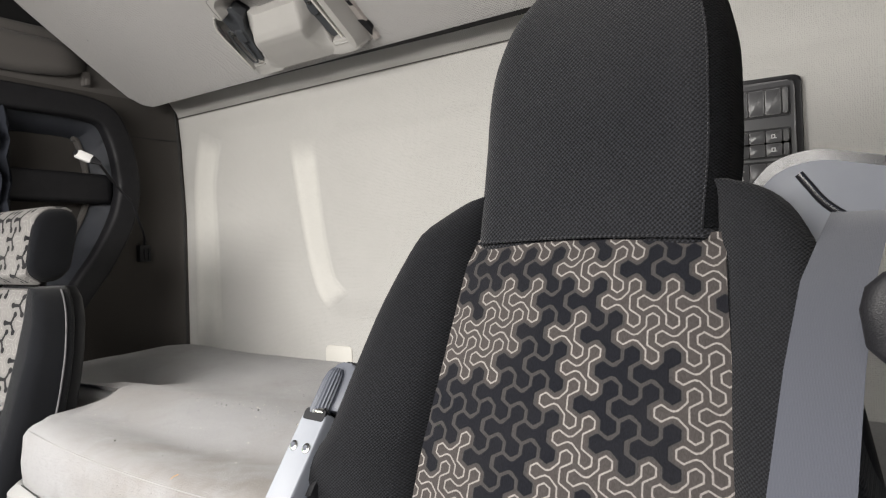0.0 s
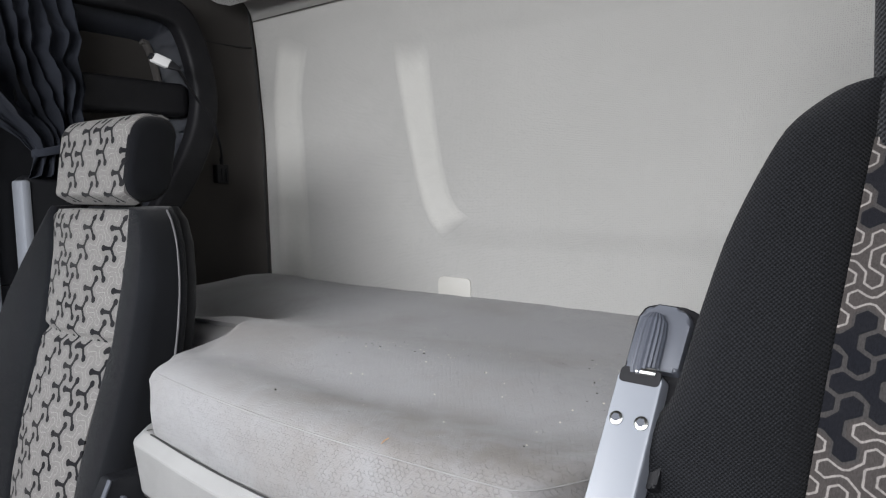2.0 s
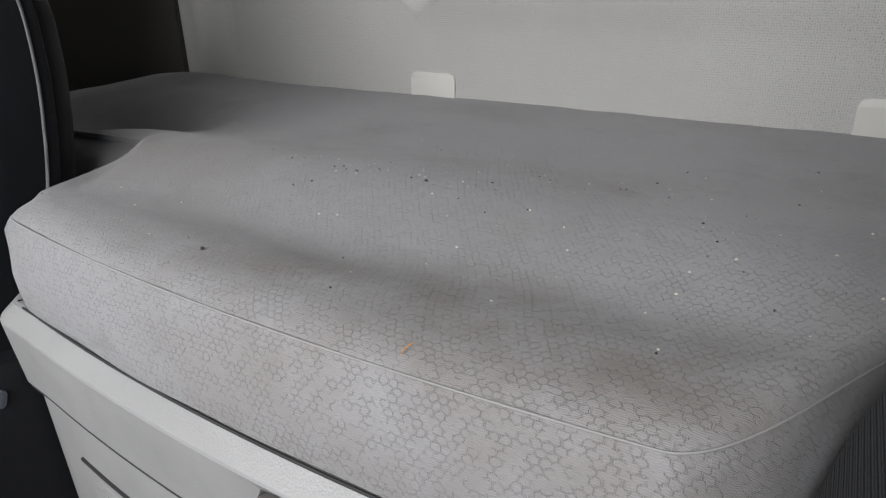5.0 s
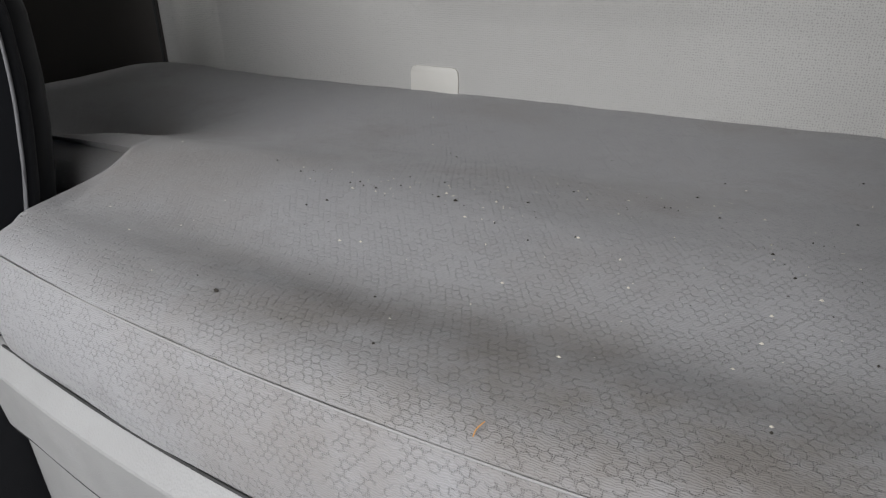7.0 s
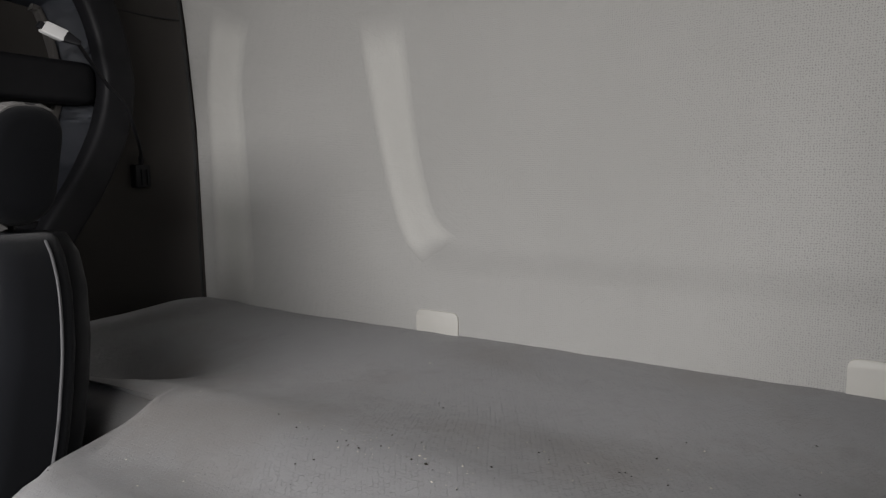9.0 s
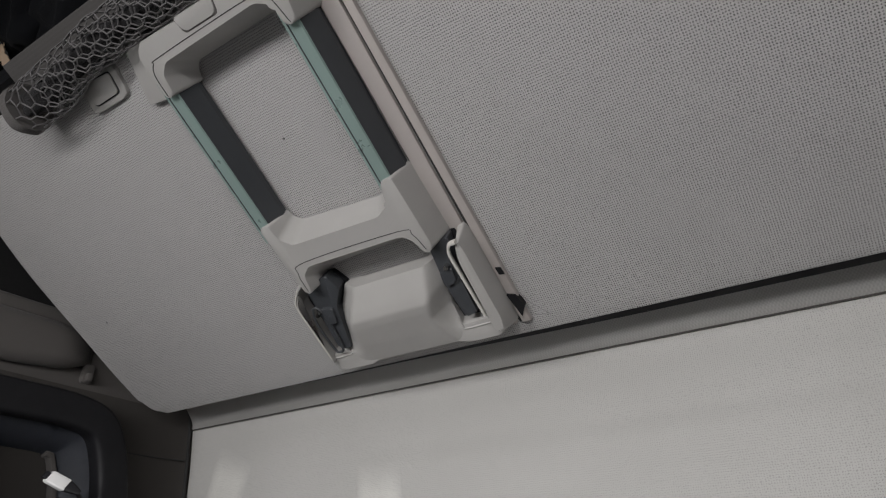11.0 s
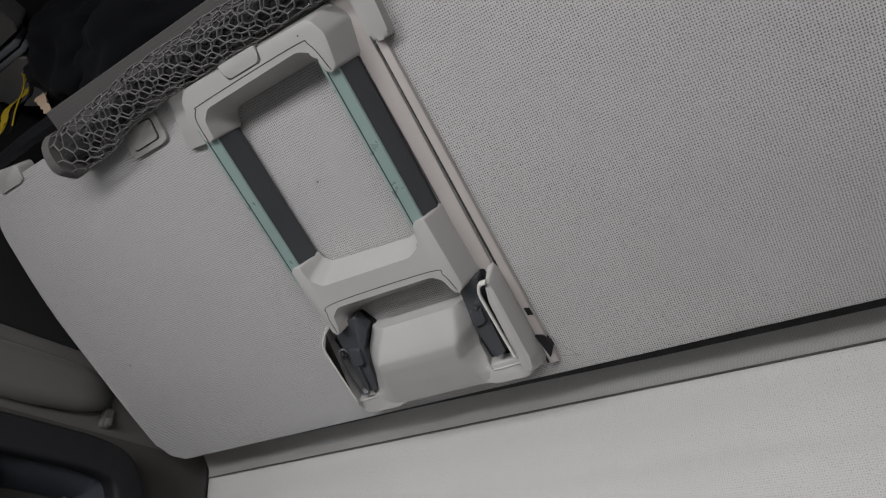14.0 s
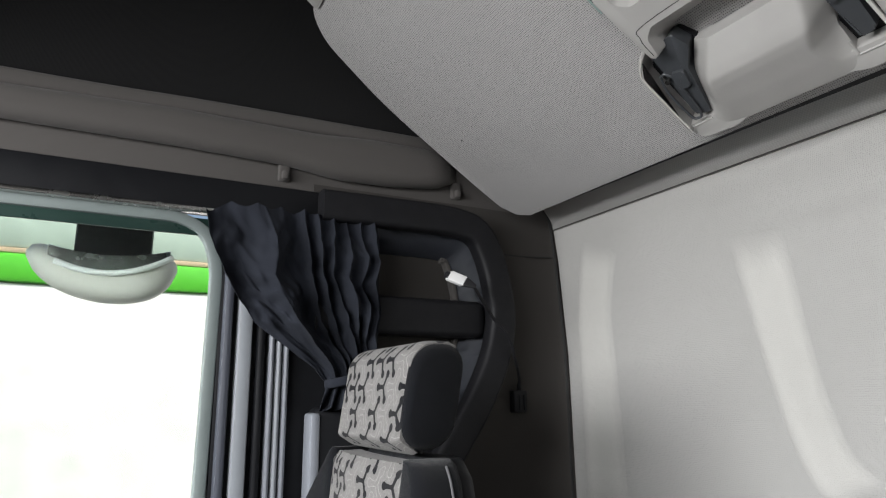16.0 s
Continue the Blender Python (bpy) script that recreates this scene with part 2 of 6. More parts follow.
M_BELTGREY = plastic("silver_grey_plastic", (0.24, 0.255, 0.285), 0.38, 1400, 0.1, 0.08)
M_GUIDE = plastic("guide_grey_plastic", (0.095, 0.102, 0.122), 0.50, 1400, 0.1, 0.10)
M_SEAL = plastic("grey_green_rubber", (0.20, 0.235, 0.23), 0.45, 900, 0.2)
M_SILVER = plastic("silver_trim", (0.30, 0.32, 0.345), 0.40, 1400, 0.1, 0.08)
M_STEEL = plastic("steel", (0.62, 0.62, 0.60), 0.25, 1500, 0.05, 0.08, 1.0)
# green in the base colour paints the neighbouring lorry's reflection
M_ALU = plastic("aluminium_green_reflection", (0.33, 0.44, 0.41), 0.30, 1500, 0.04, 0.06, 0.35)
M_RAILDARK = plastic("dark_rail", (0.052, 0.056, 0.062), 0.42, 1200, 0.15)
M_SEATCLOTH = weave("black_seat_cloth", (0.0120, 0.0125, 0.0145), 0.0031, 0.7, 0.70, 0.15, (1, 0, 1), sheen=0.04, tint=(0.020, 0.0205, 0.023), crisp=True, gain=1.0, jitter=0.30)
M_HEADCLOTH = weave("charcoal_seat_cloth", (0.0108, 0.0114, 0.0138), 0.0042, 1.0, 0.88, 0.22, (1, 0, 1), sheen=0.10, tint=(0.025, 0.025, 0.028), crisp=True, gain=1.35, jitter=0.30)
M_VELOUR = weave("black_velour", (0.0055, 0.006, 0.0078), 0.0008, 0.3, 0.3, 0.3, (1, 1, 1), sheen=0.10, tint=(0.010, 0.011, 0.014))
M_PIPING = plastic("pale_piping", (0.13, 0.13, 0.135), 0.6, 1500, 0.1)
M_MATTRESS = mattress_cloth("mattress_cover", (0.292, 0.290, 0.295))
M_DRIVER = printed("driver_print", (0.0085, 0.009, 0.012), (0.052, 0.046, 0.044), (0.250, 0.230, 0.218), (0.046, 0.043, 0.0425), 1.35, 1.8)
M_PASSENGER = printed("passenger_print", (0.011, 0.011, 0.013), (0.185, 0.178, 0.172), (0.29, 0.28, 0.27), (0.175, 0.169, 0.163), 0.9)
M_CUSHION = printed("cushion_print", (0.006, 0.006, 0.007), (0.075, 0.073, 0.071), (0.10, 0.10, 0.10), (0.040, 0.040, 0.040), 0.6)
M_STRAP = weave("grey_webbing", (0.070, 0.074, 0.090), 0.0016, 0.2, 0.06, 0.05, (1, 0, 0.2), sheen=0.2)
M_NET = plastic("net_cord", (0.17, 0.165, 0.165), 0.75, 1500, 0.2)
M_NETCORE = weave("net_core", (0.026, 0.025, 0.026), 0.0050, 0.8, 0.6, 0.3)
M_NETBAND = weave("net_band", (0.115, 0.108, 0.104), 0.0016, 0.5, 0.2)
M_CURTAIN = weave("navy_curtain", (0.024, 0.027, 0.036), 0.0010, 0.3, 0.3, 0.2, (1, 1, 1), sheen=0.02)
M_BAG = weave("black_bag_cloth", (0.005, 0.0055, 0.007), 0.0012, 0.3, 0.3, 0.2, sheen=0.02)
M_RED = plastic("buckle_red", (0.75, 0.10, 0.07), 0.35, 1500, 0.05)
M_WHITE = plastic("white_plastic", (0.75, 0.75, 0.74), 0.3, 1500, 0.05, 0.05)
M_YELLOW = plastic("yellow_tape", (0.62, 0.43, 0.03), 0.5, 1200, 0.1)
M_CREAM = plastic("cream_paper", (0.60, 0.45, 0.32), 0.7, 1200, 0.1)
M_GREEN = plastic("green_paint", (0.12, 0.62, 0.05), 0.35, 400, 0.05)
M_OUTWHITE = plastic("white_paint", (0.88, 0.88, 0.88), 0.4, 300, 0.05)
M_SEALSHADE = plastic("dark_green_strip", (0.022, 0.050, 0.042), 0.3, 1200, 0.05)
M_MINT = plastic("mint_paint", (0.46, 0.56, 0.50), 0.4, 300, 0.05)
M_GROUND = plastic("asphalt", (0.05, 0.05, 0.05), 0.9, 60, 0.6)
M_MARK = plastic("white_marking", (0.62, 0.62, 0.62), 0.5, 1500, 0.05)
M_PIPESEAM = plastic("piped_seam", (0.30, 0.295, 0.29), 0.85, 1500, 0.2)
M_CRUMB = plastic("pale_crumb", (0.62, 0.58, 0.5), 0.8, 1500, 0.2)
M_CRUMBDARK = plastic("dark_crumb", (0.03, 0.025, 0.02), 0.8, 1500, 0.2)
M_ORANGE = plastic("orange_straw", (0.60, 0.30, 0.10), 0.7, 1500, 0.2)
M_SEAM = plastic("dark_seam", (0.03, 0.03, 0.03), 0.8, 1500, 0.1)


def clear_glass(name, tint):
    m, nt, bsdf, co = base_mat(name, 0.02)
    bsdf.inputs["Base Color"].default_value = (*tint, 1)
    bsdf.inputs["Transmission Weight"].default_value = 1.0
    bsdf.inputs["IOR"].default_value = 1.45
    return m


M_GLASS = clear_glass("window_glass", (0.86, 0.95, 0.90))

# ---- mesh helpers ----


def finish(bm, name, material, sharp=38):
    bmesh.ops.recalc_face_normals(bm, faces=bm.faces)
    me = bpy.data.meshes.new(name)
    bm.to_mesh(me)
    bm.free()
    for p in me.polygons:
        p.use_smooth = True
    me.set_sharp_from_angle(angle=radians(sharp))
    me.materials.append(material)
    return me


def part(name, bm, material, parent=None, label="", sharp=38):
    ob = new(name, finish(bm, name, material, sharp))
    if parent:
        ob.parent = parent
        ob.matrix_parent_inverse = parent.matrix_world.inverted()
    return tagged(ob, label)


def thing(name, at, label, category, group="", kind=""):
    ob = new(name)
    ob.empty_display_size = 0.05
    ob.matrix_world = pose(*at)
    return tagged(ob, label, category, group, kind)


def add_box(bm, x0, x1, y0, y1, z0, z1, bevel=0.0, seg=2, put=None):
    vs = [bm.verts.new((x, y, z)) for z in (z0, z1) for x, y in ((x0, y0), (x1, y0), (x1, y1), (x0, y1))]
    fs = [bm.faces.new([vs[i] for i in q]) for q in ((3, 2, 1, 0), (4, 5, 6, 7), (0, 1, 5, 4), (1, 2, 6, 5), (2, 3, 7, 6), (3, 0, 4, 7))]
    edges = list({e for f in fs for e in f.edges})
    made = list(vs)
    if bevel:
        out = bmesh.ops.bevel(bm, geom=edges, offset=bevel, segments=seg, profile=0.5, affect="EDGES")
        made = list({v for f in out["faces"] for v in f.verts} | {v for v in vs if v.is_valid})
    if put:
        for v in made:
            v.co = put(*v.co)
    return bm


def box(x0, x1, y0, y1, z0, z1, bevel=0.0, seg=2, put=None):
    return add_box(bmesh.new(), x0, x1, y0, y1, z0, z1, bevel, seg, put)


def loft(rings, caps=True, bm=None):
    bm = bm or bmesh.new()
    vs = [[bm.verts.new(p) for p in ring] for ring in rings]
    n = len(vs[0])
    for a, b in zip(vs, vs[1:]):
        for i in range(n):
            bm.faces.new((a[i], a[(i + 1) % n], b[(i + 1) % n], b[i]))
    if caps:
        bm.faces.new(vs[0][::-1])
        bm.faces.new(vs[-1])
    return bm


def rounded(hx, hy, r, n=5):
    """A rounded rectangle about the origin, anticlockwise."""
    r = min(r, hx * 0.999, hy * 0.999)
    pts = []
    for sx, sy, a0 in ((1, 1, 0), (-1, 1, 90), (-1, -1, 180), (1, -1, 270)):
        for i in range(n + 1):
            a = radians(a0 + 90 * i / n)
            pts.append((sx * (hx - r) + r * math.cos(a), sy * (hy - r) + r * math.sin(a)))
    return pts


def smooth_path(pts, steps=6):
    """A Catmull-Rom curve through points."""
    p = [Vector(q) for q in pts]
    p = [p[0] * 2 - p[1]] + p + [p[-1] * 2 - p[-2]]
    out = []
    for i in range(1, len(p) - 2):
        for k in range(steps):
            t = k / steps
            a, b, c, d = p[i - 1], p[i], p[i + 1], p[i + 2]
            out.append(0.5 * ((2 * b) + (c - a) * t + (2 * a - 5 * b + 4 * c - d) * t * t + (3 * b - a - 3 * c + d) * t ** 3))
    out.append(p[-2])
    return out


def sweep(path, section, up=(0, 0, 1), bm=None, caps=True, scale=None):
    """Sweeps a flat section (side, up) along a path."""
    path = [Vector(p) for p in path]
    rings = []
    for i, p in enumerate(path):
        d = (path[min(i + 1, len(path) - 1)] - path[max(i - 1, 0)]).normalized()
        side = d.cross(Vector(up)).normalized()
        top = side.cross(d).normalized()
        k = scale(i / (len(path) - 1)) if scale else 1
        rings.append([p + side * (a * k) + top * (b * k) for a, b in section])
    return loft(rings, caps, bm)


def circle(r, n=8):
    return [(r * math.cos(2 * math.pi * i / n), r * math.sin(2 * math.pi * i / n)) for i in range(n)]


def tube(pts, r, n=8, bm=None, up=(0.13, 0.21, 0.97), steps=6, scale=None):
    return sweep(smooth_path(pts, steps) if steps else pts, circle(r, n), up, bm, True, scale)


def prism(outline, w0, w1, put, bevel=0.0, seg=2, bm=None):
    """A flat outline given thickness from w0 to w1, rounded at its front rim (w1), put into place by a function."""
    bm = bm or bmesh.new()
    a = [bm.verts.new((u, v, w0)) for u, v in outline]
    b = [bm.verts.new((u, v, w1)) for u, v in outline]
    n = len(a)
    front = bm.faces.new(b)
    bm.faces.new(a[::-1])
    for i in range(n):
        bm.faces.new((a[i], a[(i + 1) % n], b[(i + 1) % n], b[i]))
    made = a + b
    if bevel:
        out = bmesh.ops.bevel(bm, geom=list(front.edges), offset=bevel, segments=seg, profile=0.5, affect="EDGES")
        made = list({v for f in out["faces"] for v in f.verts} | {v for v in made if v.is_valid})
    for v in made:
        v.co = put(*v.co)
    return bm


def round_corners(pts, r, n=5):
    """A polygon with its corners rounded; r may be one radius or one for each corner."""
    out = []
    k = len(pts)
    for i in range(k):
        p, a, b = Vector(pts[i]), Vector(pts[i - 1]), Vector(pts[(i + 1) % k])
        rr = r[i] if isinstance(r, (list, tuple)) else r
        rr = min(rr, (a - p).length * 0.45, (b - p).length * 0.45)
        if rr < 1e-5:
            out.append((p.x, p.y))
            continue
        p0, p1 = p + (a - p).normalized() * rr, p + (b - p).normalized() * rr
        for j in range(n + 1):
            t = j / n
            q = p0 * (1 - t) ** 2 + p * 2 * t * (1 - t) + p1 * t * t
            out.append((q.x, q.y))
    return out


def sheet(fn, nu, nv, thick, bm=None):
    """A curved slab: fn(u, v) for u, v in 0..1 gives its face; thick is the offset to its back."""
    bm = bm or bmesh.new()
    t = Vector(thick)
    front = [[bm.verts.new(fn(i / nu, j / nv)) for j in range(nv + 1)] for i in range(nu + 1)]
    back = [[bm.verts.new(Vector(v.co) + t) for v in row] for row in front]
    for i in range(nu):
        for j in range(nv):
            bm.faces.new((front[i][j], front[i + 1][j], front[i + 1][j + 1], front[i][j + 1]))
            bm.faces.new((back[i][j], back[i][j + 1], back[i + 1][j + 1], back[i + 1][j]))
    for i in range(nu):
        bm.faces.new((front[i][0], back[i][0], back[i + 1][0], front[i + 1][0]))
        bm.faces.new((front[i][nv], front[i + 1][nv], back[i + 1][nv], back[i][nv]))
    for j in range(nv):
        bm.faces.new((front[0][j], front[0][j + 1], back[0][j + 1], back[0][j]))
        bm.faces.new((front[nu][j], back[nu][j], back[nu][j + 1], front[nu][j + 1]))
    return bm


def step(a, b, x):
    t = max(0.0, min(1.0, (x - a) / (b - a)))
    return t * t * (3 - 2 * t)


def interp(x, pts):
    if x <= pts[0][0]:
        return pts[0][1]
    for (a, va), (b, vb) in zip(pts, pts[1:]):
        if x <= b:
            return va + (vb - va) * (x - a) / (b - a)
    return pts[-1][1]


# ---- the cab's shell ----
X_LEFT, X_RIGHT, Y_FRONT, Y_BACK, Z_ROOF = -1.72, 0.40, -0.90, 1.43, 2.25


def structure(name, bm, material, label, category, sharp=38):
    ob = part(name, bm, material, None, label, sharp)
    return tagged(ob, category=category, kind="structure")


structure("ground", box(-60, 60, -60, 60, -1.45, -1.40), M_GROUND, "grey asphalt yard around the lorry", "ground")
structure("floor", box(X_LEFT - 0.05, X_RIGHT + 0.05, Y_FRONT - 0.05, Y_BACK + 0.1, -0.05, 0.0), M_FLOOR, "dark rubber cab floor", "floor")
structure("ceiling", box(X_LEFT - 0.05, X_RIGHT + 0.05, Y_FRONT - 0.05, Y_BACK + 0.1, Z_ROOF, Z_ROOF + 0.04), M_ROOF, "dark cloth-lined cab roof", "ceiling")


def wall_left_edge(z):
    return interp(z, [(0.3, -1.648), (0.8, -1.648), (1.22, -1.654), (1.45, -1.675), (1.56, -1.692), (1.66, -1.71)])


def wall_relief(x, z):
    """How far the padded rear wall stands proud."""
    bend = interp(z, [(0.8, 0.0), (1.28, -0.004), (1.50, 0.032)])
    first = step(-1.598 + bend, -1.478 + bend, x)
    second = interp(z, [(0.8, -1.005), (0.95, -1.02), (1.14, -1.085), (1.42, -1.145)])
    edge = step(second, second + 0.09, x)
    low = step(0.915, 0.985, z)
    high = 1 - step(1.38, 1.43, z) * 0.9
    fade = step(0.82, 0.88, z) * (1 - step(1.44, 1.50, z))
    return 0.010 * first * (1 - step(1.46, 1.53, z)) + 0.012 * edge * low * high * (0.3 + 0.7 * fade)


def back_wall():
    def face(u, v):
        z = 0.25 + v * (1.540 - 0.25)
        left = wall_left_edge(z)
        x = left + u * (X_RIGHT + 0.02 - left)
        return (x, Y_BACK + 0.008 - wall_relief(x, z), z)

    wall = structure("wall_back", sheet(face, 300, 150, (0, 0.04, 0)), M_WALL, "padded rear wall in pale woven cloth with sloped bands painted brighter", "wall", 60)

    def roll(u, v):
        z = 1.5425 + v * 0.13
        left = wall_left_edge(z)
        x = left + u * (X_RIGHT + 0.02 - left)
        swell = 0.006 + 0.012 * step(0.0, 0.05, v) + 0.034 * min(1.0, v / 0.30) ** 0.8 + 0.020 * max(0.0, v - 0.30)
        return (x, Y_BACK + 0.006 - swell * step(0.0, 0.02, u), z)

    part("upper_roll", sheet(roll, 60, 60, (0, 0.05, 0)), M_ROLL_LIT, wall, "rolled cloth edge above a seam", 60)
    part("roll_seam", tube([(x, Y_BACK + 0.0035, 1.5412) for x in (-1.685, -1.0, -0.3, 0.40)], 0.0012, 6, steps=0), M_TRIM, wall)
    on_wall = lambda u, v, w: (u, Y_BACK + 0.008 - wall_relief(u, v) - w, v)
    for x0, x1, z1 in ((-1.022, -0.930, 0.852), (-0.322, -0.215, 0.858)):
        bm = prism(round_corners([(x0, 0.76), (x1, 0.76), (x1, z1), (x0, z1)], [0, 0, 0.014, 0.014]), -0.004, 0.004, on_wall, 0.0015)
        part("tab", bm, M_TAG, wall, "pale rounded cloth tab")
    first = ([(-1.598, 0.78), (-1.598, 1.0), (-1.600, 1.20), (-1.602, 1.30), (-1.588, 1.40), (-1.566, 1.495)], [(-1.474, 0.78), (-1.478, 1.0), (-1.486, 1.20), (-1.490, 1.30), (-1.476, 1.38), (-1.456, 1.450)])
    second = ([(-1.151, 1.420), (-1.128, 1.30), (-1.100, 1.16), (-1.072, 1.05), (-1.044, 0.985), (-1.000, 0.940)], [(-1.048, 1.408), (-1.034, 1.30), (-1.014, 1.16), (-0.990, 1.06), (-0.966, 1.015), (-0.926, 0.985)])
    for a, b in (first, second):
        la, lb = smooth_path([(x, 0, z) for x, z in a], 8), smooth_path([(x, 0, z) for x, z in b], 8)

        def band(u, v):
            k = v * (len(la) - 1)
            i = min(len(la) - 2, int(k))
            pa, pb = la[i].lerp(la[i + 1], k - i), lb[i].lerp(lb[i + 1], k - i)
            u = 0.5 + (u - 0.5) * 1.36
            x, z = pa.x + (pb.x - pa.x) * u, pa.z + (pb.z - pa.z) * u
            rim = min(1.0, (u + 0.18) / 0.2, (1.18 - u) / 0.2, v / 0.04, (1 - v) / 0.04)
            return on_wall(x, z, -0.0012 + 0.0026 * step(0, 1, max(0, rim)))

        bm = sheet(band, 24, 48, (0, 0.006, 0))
        ob = part("lit_band", bm, M_BAND, wall, "cloth band on the wall's slope, its brightness painted in", 70)
        # per-vertex strength of the painted light, fading at the band's edges
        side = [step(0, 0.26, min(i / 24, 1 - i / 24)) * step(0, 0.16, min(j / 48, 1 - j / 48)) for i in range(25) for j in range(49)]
        fade = ob.data.attributes.new("band_light", "FLOAT", "POINT")
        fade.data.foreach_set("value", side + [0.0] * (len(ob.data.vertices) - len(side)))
    part("corner_seal", tube([(wall_left_edge(z) - 0.001, Y_BACK - 0.002, z) for z in (0.6, 0.8, 1.0, 1.22, 1.4, 1.5, 1.56, 1.66)], 0.0035, 6), M_SEAM, wall, "black seal in the corner")
    part("upper_back", box(X_LEFT - 0.05, X_RIGHT + 0.05, Y_BACK + 0.03, Y_BACK + 0.07, 1.5, Z_ROOF), M_TRIM, wall, "dark upper rear lining")
    part("lower_back", box(X_LEFT - 0.05, X_RIGHT + 0.05, Y_BACK + 0.052, Y_BACK + 0.09, 0, 1.5), M_TRIM, wall)
    return wall


back_wall()


def bar_path():
    """The black frame round the side niche, as (y, z)."""
    return [(0.80, 1.520), (1.00, 1.522), (1.12, 1.520), (1.185, 1.500), (1.220, 1.44), (1.240, 1.36), (1.246, 1.29), (1.225, 1.20),
            (1.175, 1.10), (1.120, 1.02), (1.065, 0.94), (1.03, 0.86)]


def side_wall():
    wall = thing("wall_left", (X_LEFT, 0.3, 0), "passenger-side cab wall with a window and a niche", "wall", kind="structure")
    path = bar_path()
    flat = smooth_path([(0, y, z) for y, z in path], 5)

    def panel(u, v):
        """From the niche's frame out to the panel's border."""
        k = u * (len(flat) - 1)
        i = min(len(flat) - 2, int(k))
        q = flat[i].lerp(flat[i + 1], k - i)
        edge = Vector((0, interp(u, [(0, 0.80), (0.30, 1.34), (1, 1.34)]), interp(u, [(0, 1.585), (0.30, 1.585), (0.75, 1.0), (1.0, 0.60)])))
        q = q.lerp(edge, v)
        return (X_LEFT, q.y, q.z)

    part("rear_panel", sheet(panel, 80, 10, (-0.03, 0, 0)), M_TAUPE, wall, "dark taupe cloth panel", 50)
    part("low_panel", box(X_LEFT - 0.045, X_LEFT - 0.004, 0.93, 1.34, 0.0, 0.90), M_TAUPE, wall)

    def cove(u, v):
        z = 0.0 + v * 1.66
        xe = wall_left_edge(max(z, 0.3)) - 0.003
        a = u * math.pi / 2
        return (X_LEFT + (xe - X_LEFT) * (1 - math.cos(a)) * 1.0, 1.34 + (Y_BACK + 0.012 - 1.34) * math.sin(a), z)

    part("corner_cove", sheet(cove, 10, 24, (-0.05, 0.04, 0)), M_TAUPE, wall, "rounded taupe corner lining", 60)
    part("panel_seam", tube([(X_LEFT + 0.001, 1.20, 1.472), (X_LEFT + 0.001, 1.34, 1.470), (-1.697, 1.40, 1.468), (-1.686, 1.428, 1.468)], 0.0016, 6), M_SEAM, wall)
    # front part: door with its window
    part("door_lower", box(X_LEFT - 0.04, X_LEFT, Y_FRONT, 0.93, 0.0, 0.86, 0.004), M_DARK, wall, "dark door panel")
    part("header", box(X_LEFT - 0.04, X_LEFT + 0.012, Y_FRONT, 1.0, 1.492, 1.566, 0.008), M_DARK, wall, "dark strip over the window")
    part("front_pillar", box(X_LEFT - 0.04, X_LEFT, Y_FRONT, -0.42, 0.86, 1.50, 0.004), M_DARK, wall)
    part("rear_pillar", box(X_LEFT - 0.04, X_LEFT, 0.615, 0.96, 0.86, 1.50, 0.004), M_DARK, wall)
    part("upper_panel", box(X_LEFT - 0.045, X_LEFT - 0.004, Y_FRONT, Y_BACK, 1.560, 1.70), M_TRIM, wall, "taupe-grey lining above the window")
    part("roof_side", box(X_LEFT - 0.045, X_LEFT + 0.004, Y_FRONT, Y_BACK, 1.69, Z_ROOF), M_ROOF, wall, "dark roof-side lining")
    # long padded trim, broader towards the rear
    rings = []
    for k in range(61):
        y = -0.85 + k * 2.01 / 60
        lo = interp(y, [(-0.85, 1.621), (0.5, 1.619), (0.72, 1.614), (0.85, 1.597), (0.99, 1.600), (1.10, 1.612), (1.16, 1.640)])
        hi = interp(y, [(-0.85, 1.683), (0.2, 1.684), (0.5, 1.696), (0.8, 1.695), (0.92, 1.704), (1.08, 1.706), (1.16, 1.676)])
        deep = 0.042 * step(1.165, 1.10, y) + 0.004
        rings.append([(X_LEFT - 0.004 + a + deep * 0.5, y, (lo + hi) / 2 + b) for a, b in rounded(deep * 0.5 + 0.004, (hi - lo) / 2, 0.026, 5)])
    part("padded_trim", loft(rings), M_TRIM, wall, "rounded cloth-covered trim, broader at its rear end", 60)
    pts = [(X_LEFT + 0.004, -0.85, 1.700), (X_LEFT + 0.004, 0.2, 1.702), (X_LEFT + 0.004, 0.6, 1.712), (X_LEFT + 0.004, 1.25, 1.722)]
    part("upper_trim", sweep(smooth_path(pts, 8), rounded(0.022, 0.018, 0.012, 4)), M_TRIM, wall, "", 60)
    part("track", box(X_LEFT - 0.005, X_LEFT + 0.020, Y_FRONT + 0.1, 0.60, 1.487, 1.497, 0.002), M_STEEL, wall, "bright metal curtain track")
    for y, z in ((0.731, 1.603), (1.160, 1.620)):
        bm = bmesh.new()
        add_box(bm, X_LEFT - 0.01, X_LEFT + 0.010, y - 0.012, y + 0.012, z - 0.022, z + 0.020, 0.005)
        add_box(bm, X_LEFT + 0.004, X_LEFT + 0.020, y - 0.007, y + 0.007, z - 0.020, z - 0.002, 0.004)
        part("coat_hook", bm, M_TRIM, wall, "small moulded coat hook")
    # niche
    centre = smooth_path([(X_LEFT + 0.058, y, z) for y, z in path], 5)
    part("niche_frame", sweep(centre, rounded(0.034, 0.024, 0.013, 4), (1, 0, 0)), M_BLACK, wall, "thick black plastic frame round a niche", 50)
    inner, deep = [], []
